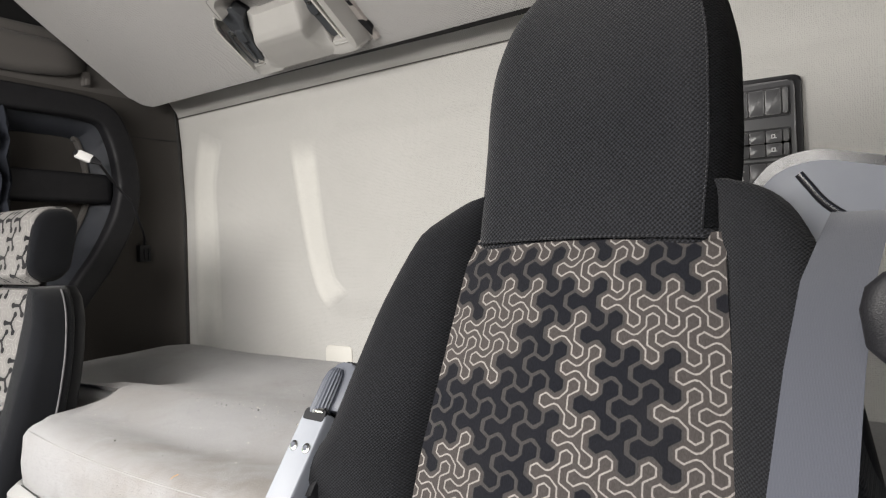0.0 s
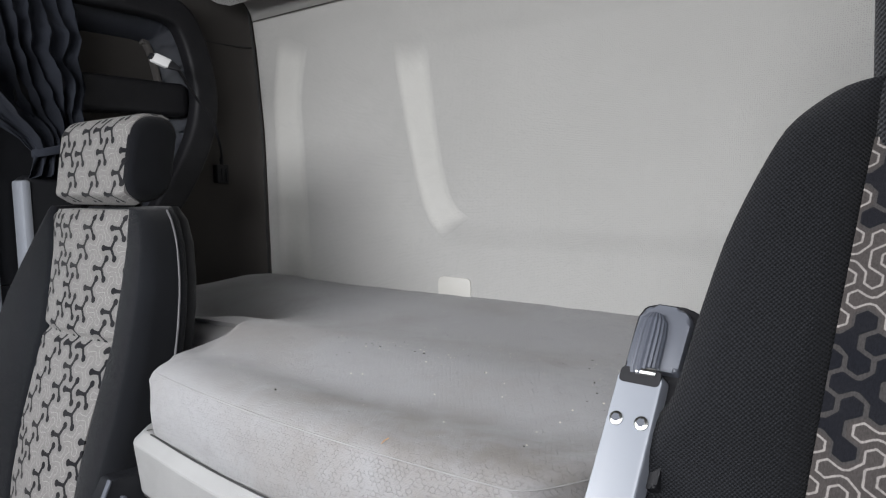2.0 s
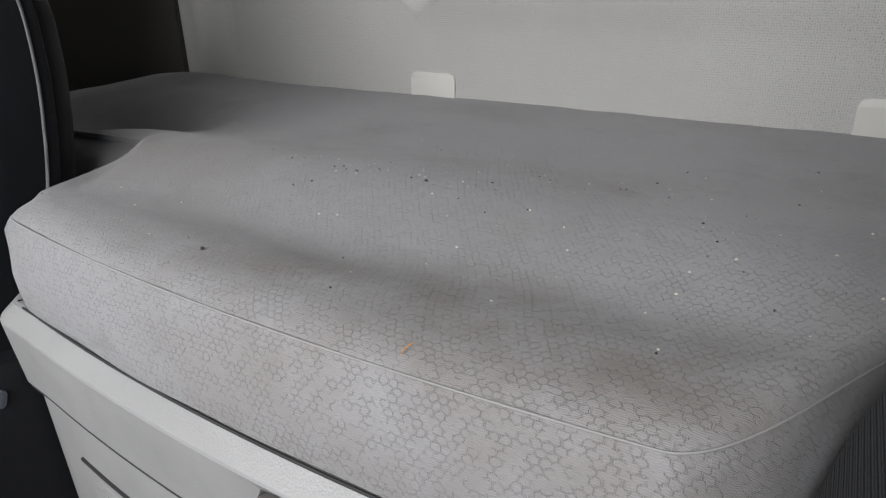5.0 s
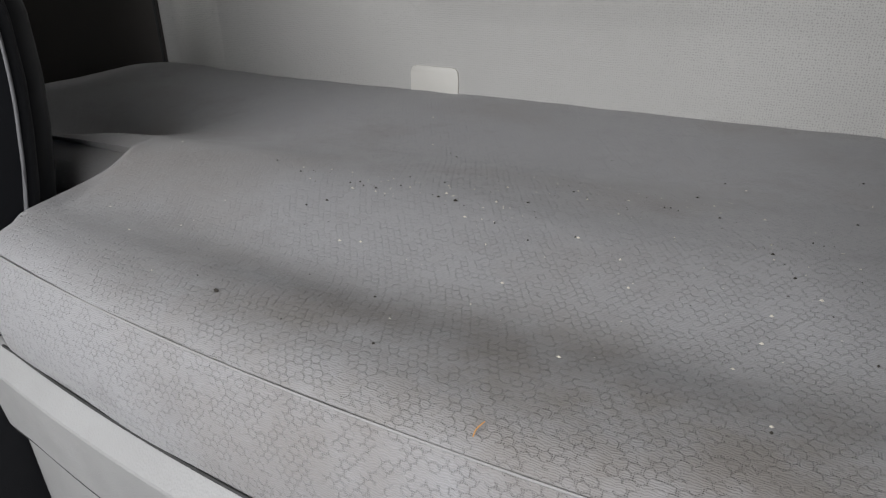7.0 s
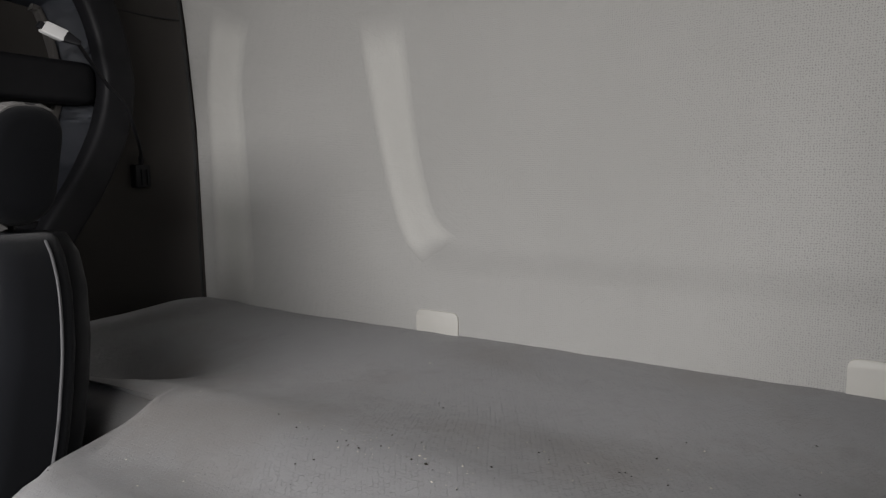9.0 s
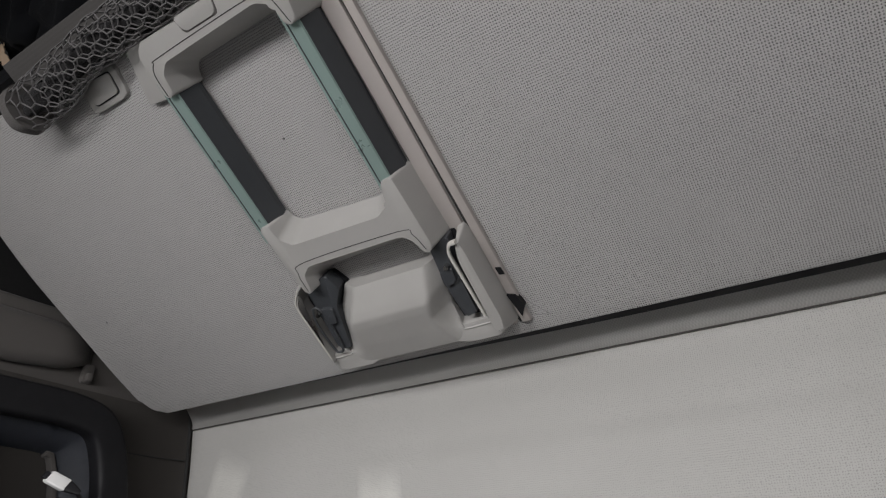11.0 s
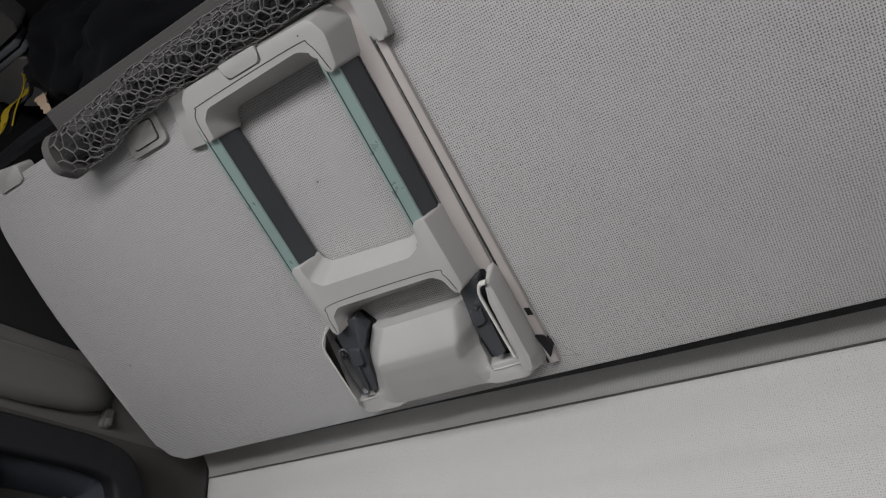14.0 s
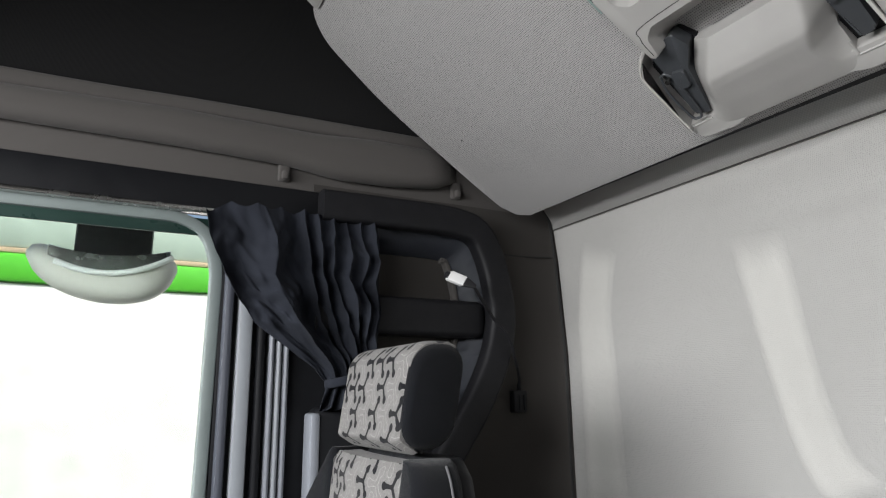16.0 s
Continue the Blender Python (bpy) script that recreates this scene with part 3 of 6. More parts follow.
    for i, p in enumerate(centre):
        d = (centre[min(i + 1, len(centre) - 1)] - centre[max(i - 1, 0)]).normalized()
        n = Vector((0, d.z, -d.y))
        inner.append(p + n * 0.018 + Vector((-0.03, 0, 0)))
        deep.append(p + n * 0.075 + Vector((-0.085, 0, 0)))
    bm = bmesh.new()
    rows = [[bm.verts.new(q) for q in r] for r in (inner, [a * 0.5 + b * 0.5 + Vector((0.012, 0, 0)) for a, b in zip(inner, deep)], deep)]
    for a, b in zip(rows, rows[1:]):
        for i in range(len(a) - 1):
            bm.faces.new((a[i], a[i + 1], b[i + 1], b[i]))
    bmesh.ops.solidify(bm, geom=bm.faces[:], thickness=0.003)
    part("niche_liner", bm, M_LINER, wall, "blue-grey moulded liner", 60)
    rim = [d + Vector((0.006, 0, 0)) for d in deep]
    part("niche_rim", sweep(rim[len(rim) // 5:], rounded(0.006, 0.012, 0.004, 2), (1, 0, 0)), M_TRIM, wall)
    part("niche_back", box(X_LEFT - 0.075, X_LEFT - 0.030, 0.75, 1.26, 0.70, 1.56), M_TAUPE, wall, "taupe niche back")
    bm = loft([[(X_LEFT + 0.015 + a, y, 1.296 + b) for a, b in rounded(0.034 * k, 0.043 * k, 0.014, 4)] for y, k in ((0.80, 1), (1.19, 1), (1.205, 0.93), (1.214, 0.7))])
    part("niche_arm", bm, M_BLACK, wall, "black padded cross arm", 50)
    bm = box(X_LEFT - 0.02, X_LEFT + 0.05, 1.0, 1.12, 0.93, 1.02, 0.015)
    part("pivot_block", bm, M_BLACK, wall)
    # window frame and pillar ribs
    fr = [(-0.40, 0.87), (0.600, 0.87), (0.606, 1.38), (0.585, 1.45), (0.53, 1.478), (-0.40, 1.478)]
    ring = [(X_LEFT - 0.012, y, z) for y, z in round_corners(fr, [0.02, 0.02, 0.03, 0.03, 0.03, 0.05])]
    part("window_seal", sweep(ring + ring[:2], rounded(0.012, 0.014, 0.005, 2), (1, 0, 0), caps=False), M_SEAL, wall, "grey-green rubber window seal")
    # dark strip painted in for the shade on the seal's top run
    part("seal_shade_strip", box(X_LEFT - 0.014, X_LEFT - 0.006, -0.40, 0.588, 1.444, 1.480, 0.002), M_SEALSHADE, wall, "dark green strip painting the shaded top of the window seal")
    for y0, y1, m in ((0.622, 0.640, M_LINER), (0.650, 0.680, M_SILVER), (0.690, 0.706, M_DARK), (0.714, 0.726, M_BELTGREY), (0.729, 0.741, M_SILVER), (0.744, 0.756, M_BELTGREY)):
        part("pillar_rib", box(X_LEFT - 0.01, X_LEFT + 0.022, y0, y1, 0.72, 1.46, 0.007), m, wall)
    part("belt_tower", box(X_LEFT - 0.01, X_LEFT + 0.06, 0.80, 0.905, 0.45, 1.10, 0.018, 3), M_DARK, wall, "dark upright pillar cover")
    part("tower_strip", box(X_LEFT + 0.01, X_LEFT + 0.066, 0.792, 0.812, 0.60, 1.09, 0.007), M_BELTGREY, wall, "shiny grey strip")
    glass = part("window_pane", box(X_LEFT - 0.022, X_LEFT - 0.018, -0.41, 0.61, 0.86, 1.48), M_GLASS, wall)
    glass.visible_shadow = False
    return wall


side_wall()


def plain_shell():
    wall = thing("wall_right", (X_RIGHT, 0.3, 0), "driver-side cab wall with a window", "wall", kind="structure")
    part("rear_panel", box(X_RIGHT, X_RIGHT + 0.04, 0.62, Y_BACK + 0.06, 0, Z_ROOF), M_TAUPE, wall)
    part("door_lower", box(X_RIGHT, X_RIGHT + 0.04, Y_FRONT, 0.62, 0, 0.87), M_DARK, wall)
    part("upper_panel", box(X_RIGHT, X_RIGHT + 0.04, Y_FRONT, 0.62, 1.48, Z_ROOF), M_TRIM, wall)
    part("front_pillar", box(X_RIGHT, X_RIGHT + 0.04, Y_FRONT, -0.42, 0.87, 1.48), M_DARK, wall)
    front = thing("wall_front", (-0.66, Y_FRONT, 0), "front of the cab with the windscreen opening", "wall", kind="structure")
    part("lower", box(X_LEFT, X_RIGHT, Y_FRONT - 0.04, Y_FRONT, 0, 0.92), M_DARK, front)
    part("upper", box(X_LEFT, X_RIGHT, Y_FRONT - 0.04, Y_FRONT, 1.80, Z_ROOF), M_TRIM, front)
    part("pillar", box(X_LEFT, X_LEFT + 0.08, Y_FRONT - 0.04, Y_FRONT, 0.92, 1.80), M_DARK, front)
    part("pillar", box(X_RIGHT - 0.08, X_RIGHT, Y_FRONT - 0.04, Y_FRONT, 0.92, 1.80), M_DARK, front)


plain_shell()

# ---- lower bed ----
BED_BACK = Y_BACK + 0.002


def bed_front(x):
    """The curved front line of the bed: broad between the seats, narrow behind them."""
    left = step(0, 1, min(1, max(0, (-1.000 - x) / 0.090)))
    right = step(0, 1, min(1, max(0, (x + 0.385) / 0.14)))
    return 0.651 + 0.192 * (max(-1.1, min(-0.25, x)) + 0.595) ** 2 + 0.175 * left + 0.18 * right


def bed_columns():
    xs, x = [], -1.66
    while x < 0.39:
        xs.append(x)
        x += 0.0035 if -1.12 < x < -0.99 or -0.40 < x < -0.25 else 0.014
    return xs


def hill(x, y, cx, cy, sx, sy, turn=0.0):
    c, s = math.cos(turn), math.sin(turn)
    dx, dy = x - cx, y - cy
    a, b = (c * dx + s * dy) / sx, (-s * dx + c * dy) / sy
    return math.exp(-a * a - b * b)


def bed_top(x, y):
    z = 0.812 + 0.010 * hill(x, y, -0.70, 0.95, 0.5, 0.3)
    z += -0.085 * hill(x, y, -1.40, 1.075, 0.18, 0.110, 0.12) + 0.010 * hill(x, y, -1.15, 0.915, 0.10, 0.040) + 0.018 * hill(x, y, -1.085, 0.885, 0.035, 0.028)
    z += -0.021 * hill(x, y, -0.68, 0.800, 0.38, 0.058, 0.03) + 0.008 * hill(x, y, -0.72, 0.925, 0.45, 0.05, 0.02) + 0.006 * hill(x, y, -1.02, 0.96, 0.20, 0.04, 0.10)
    z += -0.020 * hill(x, y, -0.62, 1.135, 0.62, 0.105, 0.02) - 0.005 * hill(x, y, -0.30, 0.80, 0.16, 0.05, -0.1) + 0.010 * hill(x, y, -1.55, 1.38, 0.16, 0.06)
    z += 0.004 * noise.noise((x * 5, y * 6, 0.3)) + 0.0016 * noise.noise((x * 17, y * 15, 2.3))
    return z - 0.004 * step(1.30, 1.43, y)


def mattress():
    bed = thing("mattress", (-0.66, 1.05, 0.70), "grey knitted bunk mattress, dusty, with a piped front edge", "mattress")
    xs = bed_columns()
    # front profile: (inset from the front line, height)
    front = [(0.012, 0.710), (0.005, 0.716), (0.002, 0.735), (0.001, 0.755), (0.005, 0.775), (0.010, 0.792), (0.0135, 0.8005), (0.0160, 0.8040), (0.022, 0.8095), (0.036, 0.8150)]
    bm = bmesh.new()
    rows = []
    for x in xs:
        yf = bed_front(x)
        col = []
        for inset, z in front:
            wave = 0.0025 * noise.noise((x * 9, z * 20, 5.1))
            tuck = 0.045 * step(-0.970, -1.045, x) * step(0.792, 0.768, z)
            soft = step(-0.965, -1.035, x) * max(0.0, (z - 0.775) / 0.040)
            col.append((x + tuck, yf + inset + wave + 0.016 * soft * soft, z - 0.007 * soft))
        y0 = yf + 0.036
        for k in range(1, 56):
            t = k / 55
            y = y0 + (BED_BACK - y0) * t
            z = bed_top(x, y)
            col.append((x, y, 0.815 + (z - 0.815) * min(1, k / 4)))
        col.append((x, BED_BACK, 0.71))
        rows.append([bm.verts.new(p) for p in col])
    n = len(rows[0])
    for a, b in zip(rows, rows[1:]):
        for i in range(n):
            bm.faces.new((a[i], b[i], b[(i + 1) % n], a[(i + 1) % n]))
    bm.faces.new(rows[0])
    bm.faces.new(rows[-1][::-1])
    part("cover", bm, M_MATTRESS, bed, "", 70)
    line = [(x, bed_front(x) + 0.0142 + 0.008 * step(-0.965, -1.035, x), 0.8030 - 0.0045 * step(-0.965, -1.035, x)) for x in xs if -1.035 < x < -0.20]
    part("piping", tube(line, 0.0008, 6, steps=0), M_PIPESEAM, bed, "thin pale piped seam", 70)
    return bed


mattress()


def bed_box():
    box_ob = thing("bed_box", (-0.68, 1.0, 0.0), "light grey plastic bed base with storage under it", "bed base")
    xs = [x for x in bed_columns() if -1.108 < x < -0.24]
    line = [(x - 0.025 * step(-0.965, -1.030, x), bed_front(x)) for x in xs]
    # normal-offset profile of the rail: (outward, height)
    prof = [(-0.055, 0.709), (-0.006, 0.7105), (-0.002, 0.7095), (0.0122, 0.6960), (0.0130, 0.6935), (0.0055, 0.6210), (0.0040, 0.6180), (0.0010, 0.6155), (-0.055, 0.612)]

    def rail_section(x):
        """The rail is deep at one end and slim over the drawer."""
        k = step(-0.668, -0.634, x)
        return [(a, z if z > 0.685 else 0.692 - (0.692 - z) * (1 - 0.86 * k)) for a, z in prof]

    pts = line
    rings = []
    for i, (x, y) in enumerate(pts):
        x0, y0 = pts[max(0, i - 1)]
        x1, y1 = pts[min(len(pts) - 1, i + 1)]
        d = Vector((x1 - x0, y1 - y0)).normalized()
        rings.append([(x + d.y * a, y - d.x * a + 0.004, z) for a, z in rail_section(x)])
    part("rail", loft(rings), M_BED, box_ob, "thick bevelled bed rail", 13)
    # dark tube drawn in as the shadow line under the rail
    part("rail_shadow_gap", tube([(x, y + 0.002, 0.6148) for x, y in line if x < -0.675], 0.0018, 6, steps=0), M_SEAM, box_ob)
    part("rail_gap", tube([(x, y + 0.0065, 0.7112) for x, y in line if x > -1.0], 0.0013, 6, steps=0), M_SEAM, box_ob)
    arc = [(-0.676, 0.651, 0.6145), (-0.668, 0.651, 0.6190), (-0.658, 0.651, 0.6340), (-0.647, 0.651, 0.6540), (-0.637, 0.651, 0.6650), (-0.624, 0.651, 0.6690), (-0.45, 0.651, 0.6690)]
    part("rail_lip", sweep(smooth_path(arc, 6), rounded(0.0040, 0.007, 0.003, 2), (0, -1, 0)), M_TRIM, box_ob, "grey textured lip under the rail")
    # front face, curved in plan like the rail
    pts = [p for p in line if -1.104 <= p[0] <= -0.25]
    def face(u, v):
        x, y = pts[min(len(pts) - 1, int(round(u * (len(pts) - 1))))]
        z = 0.02 + v * 0.598
        return (x, y + 0.008 + 0.02 * (1 - v), z)
    part("front_face", sheet(face, len(pts) - 1, 6, (0, 0.03, 0)), M_BED, box_ob, "", 50)
    turned = lambda u, v, w: (u, 0.651 + 0.192 * (u + 0.595) ** 2 + 0.008 + 0.033 * (0.62 - v) - w, v)
    curved = lambda x0, x1, z0, z1, w: sheet(lambda a, b: turned(x0 + (x1 - x0) * a, z0 + (z1 - z0) * b, w), 14, 4, (0, 0.012, 0))
    hatch = part("hatch", curved(-0.955, -0.700, 0.20, 0.541, 0.002), M_BED, box_ob, "storage hatch with a recessed pull")
    part("hatch_gap", curved(-0.958, -0.690, 0.5410, 0.5440, 0.0028), M_SEAM, box_ob)
    bm = prism(round_corners([(-0.945, 0.30), (-0.72, 0.30), (-0.72, 0.522), (-0.915, 0.528), (-0.938, 0.516)], 0.02), 0, 0.0060, turned, 0.003)
    part("pull_recess", bm, M_BED, hatch)
    part("pull_slot", prism([(-0.912, 0.5010), (-0.76, 0.4930), (-0.76, 0.4985), (-0.912, 0.5065)], 0.0, 0.0082, turned, 0.0015), M_BLACK, hatch)
    bm = prism(round_corners([(-0.650, 0.20), (-0.385, 0.20), (-0.385, 0.663), (-0.622, 0.661), (-0.648, 0.624)], [0, 0, 0, 0.016, 0.012]), 0, 0.050, lambda u, v, w: (u, 0.705 - w, v), 0.008, 3)
    part("drawer_front", bm, M_BED, box_ob, "pull-out drawer front")
    part("drawer_gap", box(-0.674, -0.652, 0.664, 0.712, 0.20, 0.612), M_SEAM, box_ob)
    part("base", box(-1.66, 0.38, 0.90, 1.42, 0.0, 0.708), M_DARK, box_ob, "dark inner base")
    part("tray", box(-1.08, -0.26, 0.735, 0.90, 0.0, 0.708), M_DARK, box_ob)
    return box_ob


bed_box()

# ---- folded upper bunk and its ladder ----
BUNK_Y, BUNK_Z, BC, BS = 1.284, 1.550, 0.8423, 0.5391


def on_bunk(u, v, w):
    """u along the bunk, v up its slope from the lower edge, w out of its underside."""
    return Vector((u, BUNK_Y - BC * v - BS * w, BUNK_Z + BS * v - BC * w))


def upper_bunk():
    bunk = thing("upper_bunk", on_bunk(-0.66, -0.015, -0.05), "folded-up top bunk with a grey woven underside", "bunk bed")
    rim = [(-1.648, -0.014), (0.30, -0.014), (0.32, 0.10), (0.32, 0.50), (0.26, 0.658), (-1.552, 0.658), (-1.606, 0.600), (-1.646, 0.42), (-1.655, 0.10)]
    rim = round_corners(rim, [0.060, 0.03, 0.05, 0.08, 0.05, 0.05, 0.08, 0.15, 0.10], 6)
    part("board", prism(rim, -0.085, 0.0, on_bunk, 0.010, 3), M_BUNK, bunk, "", 50)
    # black strip added as the shadow between bunk edge and wall
    part("edge_shade", prism([(-1.56, -0.012), (-1.56, -0.036), (-0.95, -0.039), (-0.55, -0.046), (0.28, -0.050), (0.28, -0.012)], -0.055, -0.030, on_bunk, 0.003), M_BLACK, bunk, "black strip painting the shadow under the bunk's lower edge")
    part("front_rail", prism([(-1.315, 0.664), (0.15, 0.664), (0.15, 0.716), (-1.315, 0.716)], -0.060, -0.002, on_bunk, 0.006), M_RAILTRIM, bunk, "grey edge rail")
    part("guide_strip", prism([(-0.731, 0.010), (-0.7075, 0.010), (-0.7095, 0.640), (-0.737, 0.640)], 0.0, 0.006, on_bunk, 0.0015), M_STRIP, bunk, "long rosy-grey plastic strip beside the ladder")
    for a, b in ((-0.7385, -0.7355), (-0.7085, -0.7055)):
        part("strip_gap", prism([(a + 0.004, 0.010), (b + 0.004, 0.010), (b, 0.640), (a, 0.640)], -0.001, 0.0022, on_bunk), M_SEAM, bunk)
    part("strip_ridge", prism([(-0.6975, 0.012), (-0.6825, 0.012), (-0.691, 0.570), (-0.7045, 0.570)], 0.0, 0.009, on_bunk, 0.003), M_STRIP, bunk)
    part("strip_end", prism(round_corners([(-0.704, 0.556), (-0.676, 0.552), (-0.668, 0.664), (-0.704, 0.664)], 0.010), 0.0, 0.020, on_bunk, 0.006), M_LADDER, bunk)
    part("strip_clip", prism([(-0.6935, 0.119), (-0.6855, 0.117), (-0.6845, 0.104), (-0.6925, 0.106)], 0.0, 0.0105, on_bunk), M_BLACK, bunk, "small black clip hole")
    part("strip_clip", prism(round_corners([(-0.6985, 0.070), (-0.685, 0.066), (-0.679, 0.042), (-0.691, 0.024)], 0.003), 0.0, 0.011, on_bunk), M_BLACK, bunk)
    for line in (((-0.688, 0.085), (-0.676, 0.045), (-0.652, 0.010)), ((-0.700, 0.026), (-0.676, 0.016), (-0.652, 0.010))):
        part("stitching", tube([on_bunk(u, v, 0.0002) for u, v in line], 0.0005, 5), M_PIPESEAM, bunk)
    # dark strip for the cloth joint and the ladder's painted shadow beside it
    part("left_gap_shadow", prism([(-1.018, 0.19), (-1.012, 0.19), (-1.012, 0.57), (-1.018, 0.57)], -0.001, 0.0015, on_bunk), M_SEAM, bunk)
    # release button and end cap
    pad = round_corners([(-1.196, 0.580), (-1.106, 0.580), (-1.098, 0.634), (-1.180, 0.638)], 0.014)
    button = part("button_surround", prism(pad, 0.0, 0.0065, on_bunk, 0.003), M_LADDER, bunk, "grey release button surround")
    part("button", prism(round_corners([(-1.178, 0.590), (-1.120, 0.591), (-1.114, 0.622), (-1.170, 0.625)], 0.006), 0.005, 0.0095, on_bunk, 0.002), M_LADDER, button)
    part("button_gap", prism(round_corners([(-1.180, 0.588), (-1.118, 0.589), (-1.112, 0.624), (-1.172, 0.627)], 0.007), 0.004, 0.0072, on_bunk), M_SEAM, button)
    part("end_cap", prism(round_corners([(-1.535, 0.645), (-1.455, 0.645), (-1.447, 0.674), (-1.528, 0.686)], 0.010), -0.03, 0.004, on_bunk, 0.004), M_LADDER, bunk, "grey end cap")
    part("strut", tube([on_bunk(-1.30, 0.702, -0.022), on_bunk(-1.40, 0.700, -0.018), on_bunk(-1.505, 0.694, -0.016)], 0.013, 8), M_DARK, bunk, "dark bunk strut")
    for u, v in ((-1.548, 0.238), (-0.905, 0.420)):
        part("stain_spot", prism([(u + a, v + b) for a, b in circle(0.0022, 6)], -0.001, 0.001, on_bunk), M_SEAM, bunk)
    return bunk


upper_bunk()


def moulding(base, front, w0, w1, r=0.006, bevel=0.003, bm=None):
    """A moulded piece on the bunk's underside: a base outline drawn up to a front outline of as many corners, its front rim rounded."""
    bm = bm or bmesh.new()
    a = [bm.verts.new((u, v, w0)) for u, v in round_corners(base, r)]
    b = [bm.verts.new((u, v, w1)) for u, v in round_corners(front, r)]
    n = len(a)
    face = bm.faces.new(b)
    bm.faces.new(a[::-1])
    for i in range(n):
        bm.faces.new((a[i], a[(i + 1) % n], b[(i + 1) % n], b[i]))
    out = bmesh.ops.bevel(bm, geom=list(face.edges), offset=bevel, segments=3, profile=0.5, affect="EDGES")
    for v in {v for f in out["faces"] for v in f.verts} | {v for v in a + b if v.is_valid}:
        v.co = on_bunk(*v.co)
    return bm


def ladder():
    lad = thing("bunk_ladder", on_bunk(-0.87, 0.02, 0.0), "short folding ladder of grey plastic and aluminium on the bunk", "ladder")

    def slab(name, outline, w0, w1, material, r=0.006, bevel=0.003, label="", parent=lad):
        return part(name, prism(round_corners(outline, r), w0, w1, on_bunk, bevel, 3), material, parent, label, 45)

    # side rails: bright front, dark sloping flank
    for u0 in (-1.0105, -0.7735):
        body = [(-0.001, 0.004), (-0.001, 0.042), (0.0235, 0.042), (0.036, 0.014), (0.036, 0.004)]
        rail = part("rail", loft([[on_bunk(u0 + a, v, w) for a, w in body] for v in (0.290, 0.570)]), M_RAILDARK, lad, "dark ladder rail with a bright front", 20)
        strip = [(-0.0022, 0.030), (-0.0012, 0.0440), (0.0215, 0.0446), (0.0230, 0.0425), (0.0205, 0.040), (0.0005, 0.040)]
        part("front_strip", loft([[on_bunk(u0 + a, v, w) for a, w in strip] for v in (0.290, 0.570)]), M_ALU, rail, "bright aluminium front, green reflection painted into its colour", 20)
        part("strip_groove", loft([[on_bunk(u0 + a, v, w) for a, w in ((0.0030, 0.040), (0.0030, 0.0449), (0.0046, 0.0449), (0.0046, 0.040))] for v in (0.290, 0.570)]), M_RAILDARK, rail)
    # top bracket with a latch
    front = [(-1.002, 0.546), (-0.985, 0.546), (-0.982, 0.575), (-0.966, 0.588), (-0.790, 0.592), (-0.768, 0.580), (-0.766, 0.549), (-0.748, 0.550), (-0.740, 0.596), (-0.752, 0.620), (-0.985, 0.626), (-1.000, 0.612)]
    base = [(-1.005, 0.546), (-0.968, 0.545), (-0.964, 0.562), (-0.955, 0.571), (-0.806, 0.574), (-0.778, 0.566), (-0.766, 0.549), (-0.731, 0.551), (-0.719, 0.602), (-0.736, 0.628), (-0.986, 0.632), (-1.005, 0.616)]
    bracket = part("top_bracket", moulding(base, front, 0.004, 0.054, 0.007, 0.0035), M_LADDER, lad, "light grey top bracket of the ladder", 45)
    groove = [on_bunk(u, v, 0.0540) for u, v in ((-0.9965, 0.549), (-0.995, 0.580), (-0.985, 0.594), (-0.966, 0.598), (-0.792, 0.600), (-0.768, 0.592), (-0.757, 0.552))]
    part("parting_line", tube(groove, 0.0007, 6), M_SEAM, bracket)
    tab = [(-0.905, 0.606), (-0.846, 0.606), (-0.840, 0.627), (-0.912, 0.628)]
    slab("latch_gap", [(-0.907, 0.604), (-0.844, 0.604), (-0.8385, 0.6275), (-0.9135, 0.6285)], 0.048, 0.0543, M_TRIM, 0.006, 0.0003, "", bracket)
    slab("latch", tab, 0.050, 0.0560, M_LADDER, 0.006, 0.002, "", bracket)
    part("screw_mark", tube([on_bunk(-0.776, 0.608, 0.053), on_bunk(-0.776, 0.608, 0.0544)], 0.0012, 8, steps=0), M_SEAM, bracket)
    slab("back_clip", [(-1.080, 0.552), (-1.014, 0.544), (-1.004, 0.650), (-1.052, 0.652)], 0.0, 0.010, M_LADDER, 0.006, 0.003)
    slab("bracket_gap", [(-1.018, 0.566), (-0.995, 0.566), (-0.995, 0.650), (-1.018, 0.650)], 0.006, 0.0112, M_SEAM, 0.003, 0.0005)
    # middle step
    front = [(-0.998, 0.187), (-1.004, 0.318), (-0.986, 0.320), (-0.981, 0.290), (-0.964, 0.275), (-0.800, 0.271), (-0.776, 0.283), (-0.768, 0.318), (-0.748, 0.320), (-0.744, 0.200), (-0.760, 0.191), (-0.770, 0.221), (-0.784, 0.231), (-0.962, 0.233), (-0.980, 0.220), (-0.986, 0.187)]
    base = [(-1.000, 0.187), (-1.007, 0.318), (-0.972, 0.320), (-0.969, 0.306), (-0.956, 0.295), (-0.808, 0.286), (-0.786, 0.294), (-0.770, 0.318), (-0.734, 0.320), (-0.729, 0.197), (-0.756, 0.190), (-0.776, 0.204), (-0.797, 0.209), (-0.954, 0.205), (-0.966, 0.200), (-0.971, 0.187)]
    step_ob = part("middle_step", moulding(base, front, 0.004, 0.050, 0.006, 0.003), M_LADDER, lad, "light grey moulded middle step", 45)
    lip = [on_bunk(u, v, 0.0500) for u, v in ((-0.991, 0.192), (-0.988, 0.226), (-0.964, 0.242), (-0.784, 0.240), (-0.764, 0.228), (-0.756, 0.200))]
